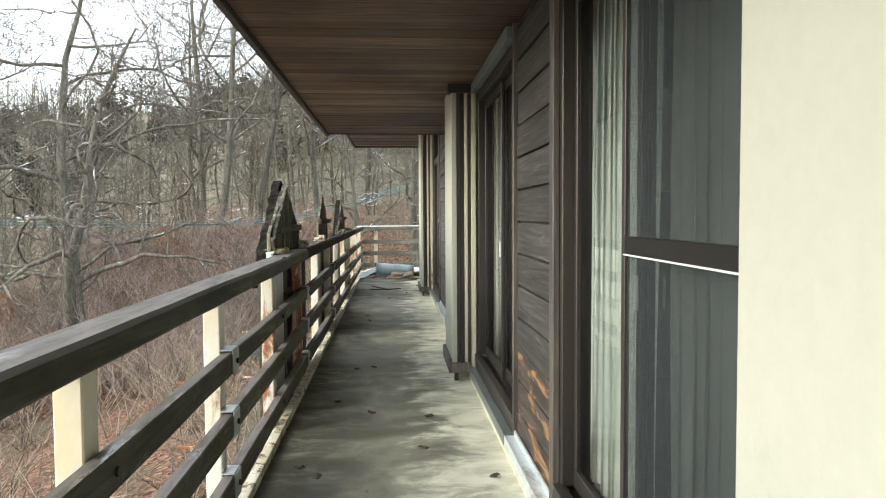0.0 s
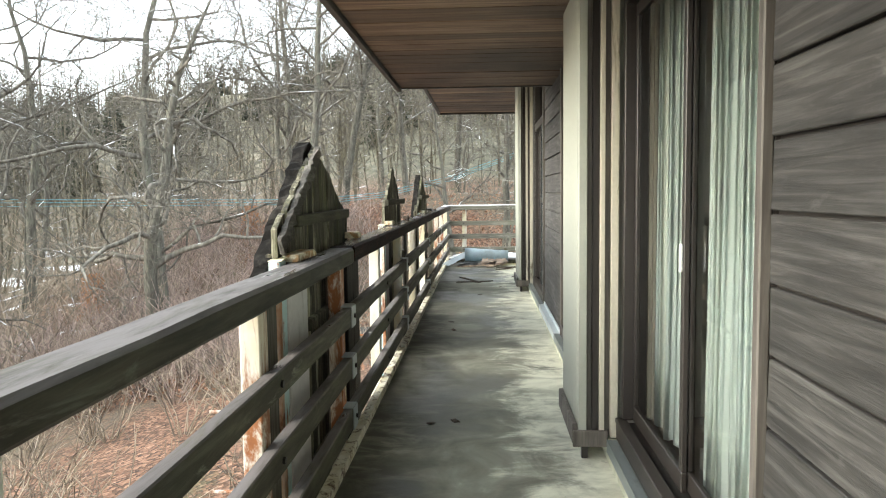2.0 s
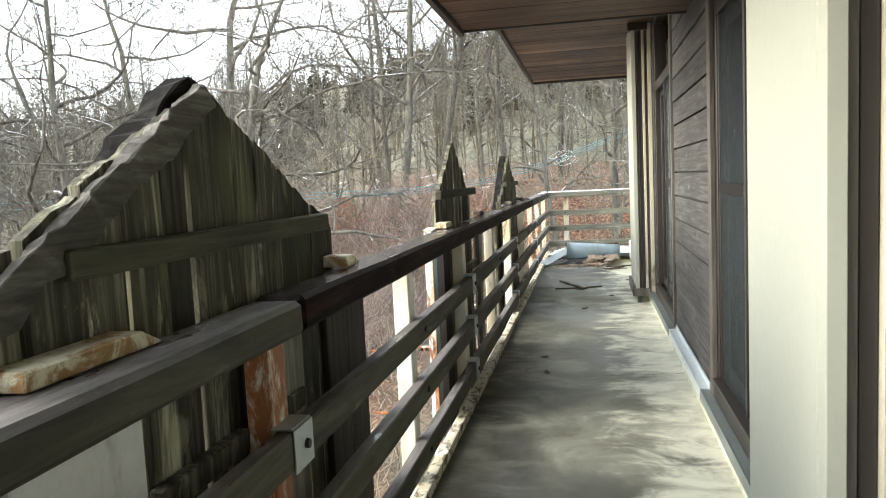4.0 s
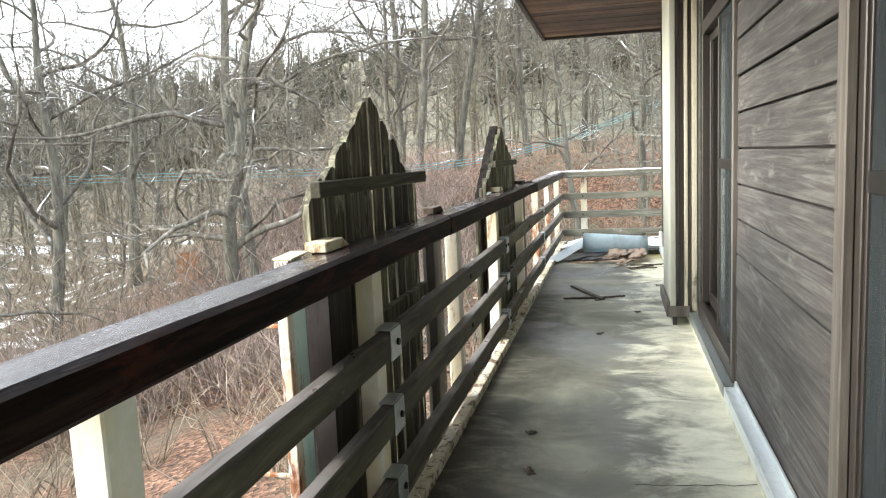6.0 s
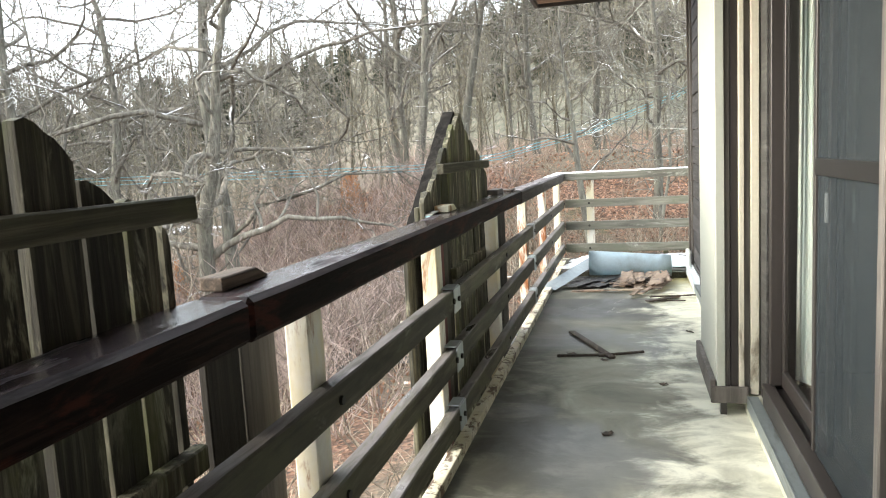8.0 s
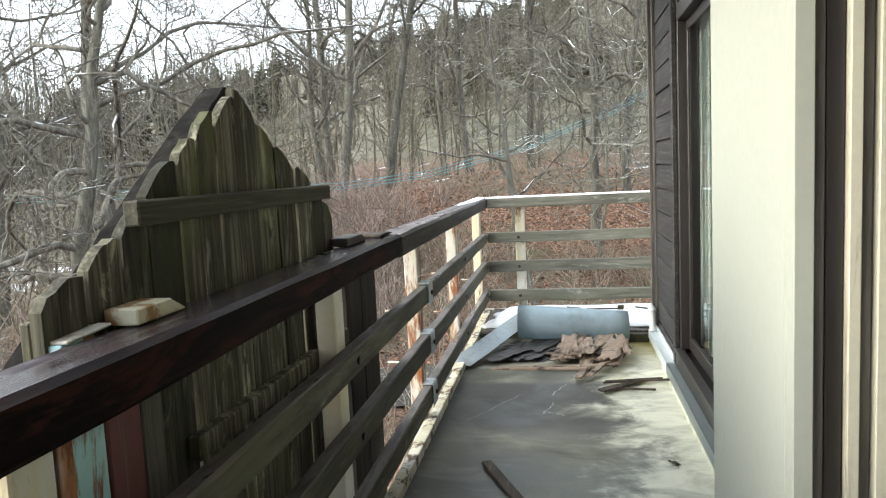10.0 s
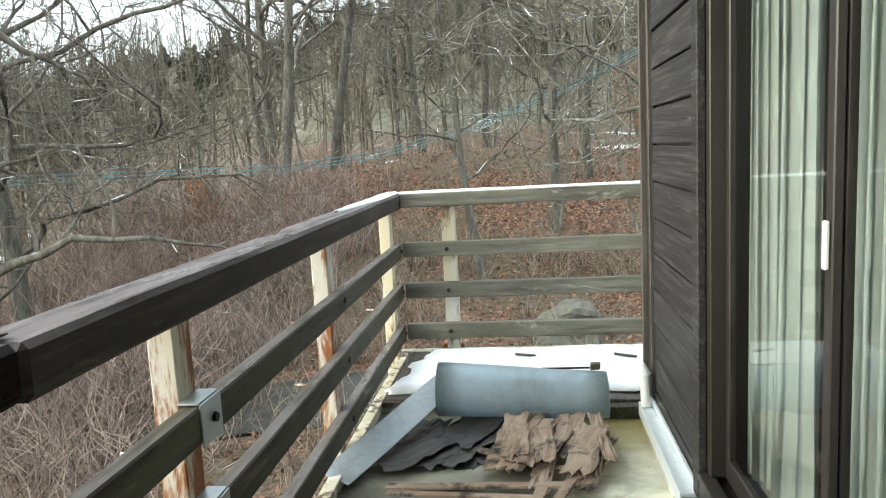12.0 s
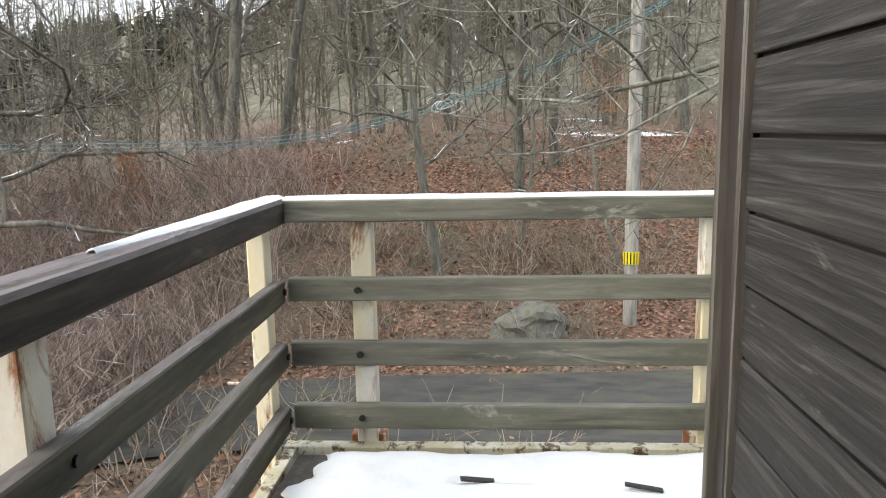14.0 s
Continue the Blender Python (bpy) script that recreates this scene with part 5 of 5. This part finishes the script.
for v in bm.verts:
    u, w = v.co.x * 2, v.co.y * 2
    edge = 1 + 0.09 * noise.noise(Vector((u * 3, w * 3, 5))) + 0.05 * noise.noise(Vector((u * 9, w * 9, 7)))
    rim = max(abs(u), abs(w)) ** 4
    hgt = 0.048 * (1 - rim) ** 0.5 if rim < 1 else 0.0
    slit = math.exp(-((w - 0.25 + 0.1 * u) / 0.035) ** 2) * smooth(-0.05, 0.05, 0.16 - abs(u + 0.15))
    hgt = hgt * (1 - 0.9 * slit)
    v.co = Vector((0.24 + 0.80 * u * edge + 0.06 * w, 15.985 + 0.375 * w * edge, 0.084 + hgt + 0.012 * noise.noise(Vector((u * 2.5, w * 2, 1)))))
for f in bm.faces:
    f.smooth = True
bmesh.ops.solidify(bm, geom=bm.faces[:], thickness=0.006)
tagged(part("snow_patch", bm, M_snow), "white blanket of old snow lying on the boards", "snow")
for x, y, r in ((0.08, 16.06, 8), (0.62, 16.02, -6), (0.36, 15.66, 12)):
    tagged(part("bark_scrap", moved(rough_up(box(-0.06, 0.06, -0.012, 0.012, 0, 0.008, 0.002), 0.006, 9, x), pose(x, y, 0.135, 4, 8, r)), M_darkpaper), "dark scrap of felt on the snow", "scrap", "scraps on the snow")

# curled sheet of metal: a bent arc that stands on its edge
bm = bmesh.new()
N = 22
rows = []
for i in range(N + 1):
    a = radians(-75 + 215 * i / N)
    row = []
    for k in range(7):
        u = k / 6
        r = 0.125 - 0.02 * u + 0.006 * math.sin(3 * u + a)
        row.append(bm.verts.new((-0.335 + 0.79 * u, 15.43 - r * math.cos(a) * 1.25 + 0.03 * (0.5 - u), 0.155 - 0.018 * u + r * math.sin(a))))
    rows.append(row)
for a, b in zip(rows, rows[1:]):
    for k in range(6):
        f = bm.faces.new((a[k], a[k + 1], b[k + 1], b[k]))
        f.smooth = True
bmesh.ops.solidify(bm, geom=bm.faces[:], thickness=0.0025)
roll = tagged(part("metal_roll", bm, M_sheet), "curled blue-grey sheet of metal lying across the deck", "metal sheet")
part("torn_tab", rough_up(box(0.385, 0.43, 15.43, 15.46, 0.243, 0.275, 0.003), 0.004, 20.0, 3), M_batten, roll, "torn rusty tab")
part("torn_edge", rough_up(box(0.16, 0.384, 15.452, 15.462, 0.244, 0.252, 0.001), 0.002, 20.0, 4), M_black, roll, "dark torn edge")
bm = box(-0.075, 0.075, -0.5, 0.5, 0, 0.003, 0.001)
bmesh.ops.subdivide_edges(bm, edges=[e for e in bm.edges if e.calc_length() > 0.5], cuts=6, use_grid_fill=True)
for v in bm.verts:
    v.co.z += 0.03 * (v.co.x / 0.075) ** 2 * 0.4 + 0.015 * math.sin(v.co.y * 3)
tagged(part("metal_strip", moved(bm, pose(-0.47, 15.19, 0.10, 7, 10, -24)), M_sheet_dull), "long flat strip of grey sheet metal leaning on the kerb", "metal strip")


def scrap(w, l, amp, seed, ragged=0.18):
    """A torn, buckled piece of felt."""
    bm = bmesh.new()
    bmesh.ops.create_grid(bm, x_segments=10, y_segments=10, size=0.5)
    for v in bm.verts:
        u, q = v.co.x, v.co.y
        k = 1 + ragged * noise.noise(Vector((u * 7 + seed, q * 7, seed)))
        v.co = Vector((u * w * k, q * l * k, amp * (noise.noise(Vector((u * 3, q * 3, seed))) + 0.4 * noise.noise(Vector((u * 9, q * 9, seed)))) + amp))
    bmesh.ops.solidify(bm, geom=bm.faces[:], thickness=0.003)
    return bm


rng = random.Random(12)
for k in range(32):
    dark = k < 12
    x = rng.uniform(-0.42, 0.10) if dark else rng.uniform(-0.02, 0.40)
    y = rng.uniform(14.90, 15.26) if dark else rng.uniform(14.80, 15.20)
    wd, ln = (rng.uniform(0.16, 0.30), rng.uniform(0.22, 0.40)) if dark else (rng.uniform(0.05, 0.12), rng.uniform(0.26, 0.46))
    turn = rng.uniform(-40, 40) if dark else rng.uniform(-30, 8)
    bm = scrap(wd, ln, rng.uniform(0.006, 0.014) if dark else rng.uniform(0.006, 0.012), k, 0.22)
    tagged(part("felt_scrap", moved(bm, pose(x, y, 0.003 + 0.0028 * k, rng.uniform(0, 7), rng.uniform(-7, 7), turn)), M_darkpaper if dark else M_paper), "wet black roofing felt on the deck" if dark else "torn strip of brown roofing felt on the deck", "felt scrap", "torn felt in front of the metal roll")
for k, (x, y, ln, r, w) in enumerate(((0.33, 14.33, 0.36, -48, 0.026), (0.40, 14.40, 0.36, -70, 0.006), (0.42, 14.33, 0.40, -88, 0.005), (0.36, 14.26, 0.30, -102, 0.006), (0.12, 14.62, 0.42, -12, 0.022), (0.22, 14.66, 0.40, -22, 0.02), (-0.1, 14.72, 0.75, 86, 0.02), (0.02, 14.95, 0.5, 60, 0.02), (-0.16, 14.60, 0.6, 80, 0.014))):
    lath = rough_up(box(-w, w, -ln / 2, ln / 2, 0, 0.012, 0.002), 0.006, 8, k)
    tagged(part("broken_lath", moved(lath, pose(x, y, 0.012 + 0.012 * (k % 3), rng.uniform(-3, 3), 0, r)), M_stick if k < 4 else M_paper), "broken splintered wooden lath lying on the deck", "lath", "broken laths at the deck end")
for x, y, ln, r, w in ((-0.20, 12.87, 0.72, 24, 0.022), (-0.22, 12.585, 0.36, 96, 0.007), (0.0, 12.63, 0.3, 110, 0.007)):
    tagged(part("fallen_stick", moved(rough_up(box(-w, w, -ln / 2, ln / 2, 0, 0.016, 0.003), 0.008, 6, ln), pose(x, y, 0.003, 0, 0, r)), M_stick), "dark broken stick lying on the concrete", "stick", "sticks on the deck")
rng = random.Random(31)
for k in range(16):
    x, y = rng.uniform(-0.5, 0.5), rng.uniform(2.5, 13.5)
    tagged(part("dead_leaf", moved(scrap(0.05, 0.035, 0.006, k + 50), pose(x, y, 0.002, rng.uniform(-15, 15), rng.uniform(-15, 15), rng.uniform(0, 360))), M_stick), "small curled dead leaf on the concrete", "leaf", "dead leaves on the deck")


def crack(pts, w):
    bm = bmesh.new()
    prev = None
    for i, (x, y) in enumerate(pts):
        a, b = bm.verts.new((x - w, y, 0.0035)), bm.verts.new((x + w, y + w, 0.0035))
        if prev:
            bm.faces.new((prev[0], prev[1], b, a))
        prev = (a, b)
    return bm


def wander(x0, y0, x1, y1, n, amp, seed):
    rng = random.Random(seed)
    return [(x0 + (x1 - x0) * i / n + rng.gauss(0, amp), y0 + (y1 - y0) * i / n + rng.gauss(0, amp)) for i in range(n + 1)]


M_lime = paint("pale_lime_crack", (0.42, 0.42, 0.38), None, rough=0.9)
for x0, y0, x1, y1, w, m, s in ((0.0, 14.38, -0.09, 14.15, 0.004, M_lime, 1), (-0.25, 14.2, -0.5, 13.75, 0.003, M_lime, 2), (-0.06, 14.05, -0.12, 13.85, 0.003, M_lime, 3), (-0.12, 13.9, 0.0, 13.84, 0.003, M_lime, 4)):
    tagged(part("floor_crack", crack(wander(x0, y0, x1, y1, 12, 0.006, s), w * 0.8), m), "thin pale lime-filled crack in the concrete", "crack", "cracks in the deck")
bm = bmesh.new()
prev = None
for i, (x, y) in enumerate(wander(0.14, 8.87, 0.60, 8.93, 16, 0.005, 9)):
    a, b = bm.verts.new((x, y - 0.003, 0.003)), bm.verts.new((x, y + 0.003, 0.003))
    if prev:
        bm.faces.new((prev[0], a, b, prev[1]))
    prev = (a, b)
tagged(part("floor_crack", bm, M_black), "dark crack across the concrete deck", "crack", "cracks in the deck")

# ---- lane side: pole, cables, boulder, lichen branch ----
px, py = 3.25, 29.6
pz = height(px, py)
pole = empty("utility_pole", "pale weathered utility pole with a yellow striped marker", "utility pole", "", "", (px, py, pz))
part("shaft", cylinder(0.155, (px, py, pz - 0.3), (px + 0.05, py, 9.5), 16, 0.115), M_polewood, pole)
part("marker_band", cylinder(0.163, (px, py, -1.64), (px, py, -1.40), 16), M_black, pole)
for k in range(7):
    a = -math.pi / 2 + (k - 3) * 0.42
    part("marker_stripe", moved(box(-0.022, 0.022, -0.004, 0.004, -1.66, -1.38, 0.001), pose(px + 0.172 * math.cos(a), py + 0.172 * math.sin(a), 0, 0, 0, math.degrees(a) + 90)), M_yellow, pole)
part("crossarm", box(px - 0.9, px + 1.0, py - 0.06, py + 0.06, 8.6, 8.72, 0.005), M_polewood, pole)
for k in range(3):
    V, F = [], []
    pts = []
    for i in range(25):
        u = i / 24
        x = -60 + 78 * u
        z = 2.04 + 0.30 * (x + 1.1) + 0.02 * (x + 1.1) ** 2 if x > -8.6 else 0.915 + 0.01 * (-8.6 - x)
        pts.append(Vector((x, 35.9 - 0.1 * k, z + (0.0, 0.16, -0.3)[k] * (0.6 + 0.4 * math.sin(2.6 * u + k)))))
    tube(V, F, pts, [0.012] * 25, 5)
    tagged(mesh_from("aerial_cable", V, F, M_cable), "thin aqua aerial cable running past the pole", "cable", "cables by the pole")

# a pale coil of spare cable tied to the lines
rng = random.Random(18)
V, F = [], []
for k in range(5):
    c = Vector((-1.1 + rng.uniform(-0.25, 0.25), 35.75 + rng.uniform(-0.1, 0.1), 2.06 + rng.uniform(-0.22, 0.22)))
    a, b = rng.uniform(0.18, 0.42), rng.uniform(0.08, 0.22)
    pts = [c + Vector((a * math.cos(t * 0.5), 0.06 * math.sin(t), b * math.sin(t * 0.5) + 0.3 * a * math.cos(t * 0.5))) for t in range(13)]
    tube(V, F, pts, [0.009] * 13, 5)
tagged(mesh_from("cable_coil", V, F, M_chan), "pale tangled coil of spare cable on the lines", "cable coil")

bm = bmesh.new()
bmesh.ops.create_icosphere(bm, subdivisions=4, radius=1.0)
for v in bm.verts:
    n = noise.noise_vector(v.co * 1.1) * 0.35 + noise.noise_vector(v.co * 3.3) * 0.16 + noise.noise_vector(v.co * 8) * 0.05
    v.co = Vector((v.co.x * 0.8, v.co.y * 0.6, v.co.z * 0.7)) + n * 0.8
bz = height(0.95, 28.5)
tagged(part("boulder", moved(bm, pose(0.95, 28.5, bz + 0.12)), M_rock), "mossy grey boulder beside the lane", "boulder")

lt = empty("lichen_tree", "leafless tree with pale lichen-covered branches by the house", "tree", "", "", (4.6, 20.0, 0))
V, F = [], []
rng = random.Random(77)
pts = [Vector((4.6, 20.0, height(4.6, 20.0) - 0.4 + 0.85 * i)) + Vector((0.06 * math.sin(i), 0.05 * math.cos(i * 1.3), 0)) for i in range(11)]
tube(V, F, pts, [0.2 - 0.013 * i for i in range(11)], 9)
ob = mesh_from("trunk", V, F, M_lichen, lt)
ob.location = -lt.location
V, F = [], []
for z, d, ln in ((2.45, Vector((-1, -0.22, -0.02)), 4.8), (2.75, Vector((-1, -0.1, 0.02)), 5.2), (3.2, Vector((-1, -0.2, 0.04)), 5.2), (3.6, Vector((-0.3, 1, 0.3)), 3.5), (4.6, Vector((0.6, -0.5, 0.5)), 3.5)):
    limb(V, F, Vector((4.6, 20.0, z)), d.normalized(), ln, 0.055, 3, rng, 6, (4, 4, 6), 0.7, 0.0, 0.2)
ob = mesh_from("crown", V, F, M_lichen, lt, "pale lichen-covered branches")
ob.location = -lt.location


def beech(x, y, tall, seed):
    """A small beech that has kept its dry orange leaves."""
    rng = random.Random(seed)
    z = height(x, y)
    t = empty("young_beech", "young beech still holding dry orange-brown leaves", "tree", "beeches on the bank", "", (x, y, z))
    V, F = [], []
    limb(V, F, Vector((x, y, z - 0.1)), Vector((0, 0, 1)), tall, 0.05, 2, rng, 5, (5, 12), 0.7, 0.2, 0.12)
    ob = mesh_from("trunk", V, F, M_twig, t)
    ob.location = -t.location
    V, F = [], []
    for k in range(900):
        f = rng.uniform(0.2, 1.0)
        a, r = rng.uniform(0, 6.283), tall * 0.3 * math.sqrt(rng.random()) * (1.15 - 0.6 * f)
        c = Vector((x + r * math.cos(a), y + r * math.sin(a), z + tall * f))
        u = Vector((rng.gauss(0, 1), rng.gauss(0, 1), rng.gauss(0, 1))).normalized() * rng.uniform(0.03, 0.06)
        w = u.orthogonal().normalized() * rng.uniform(0.02, 0.035)
        i = len(V)
        V.extend([c - u, c + w, c + u, c - w])
        F.append((i, i + 1, i + 2, i + 3))
    ob = mesh_from("leaves", V, F, M_dryleaf, t, "dry orange-brown leaves")
    ob.location = -t.location


beech(4.6, 44.0, 3.2, 1)
beech(5.9, 45.5, 2.6, 2)
beech(-15.5, 30.0, 2.4, 4)
beech(-11.0, 36.0, 2.0, 5)
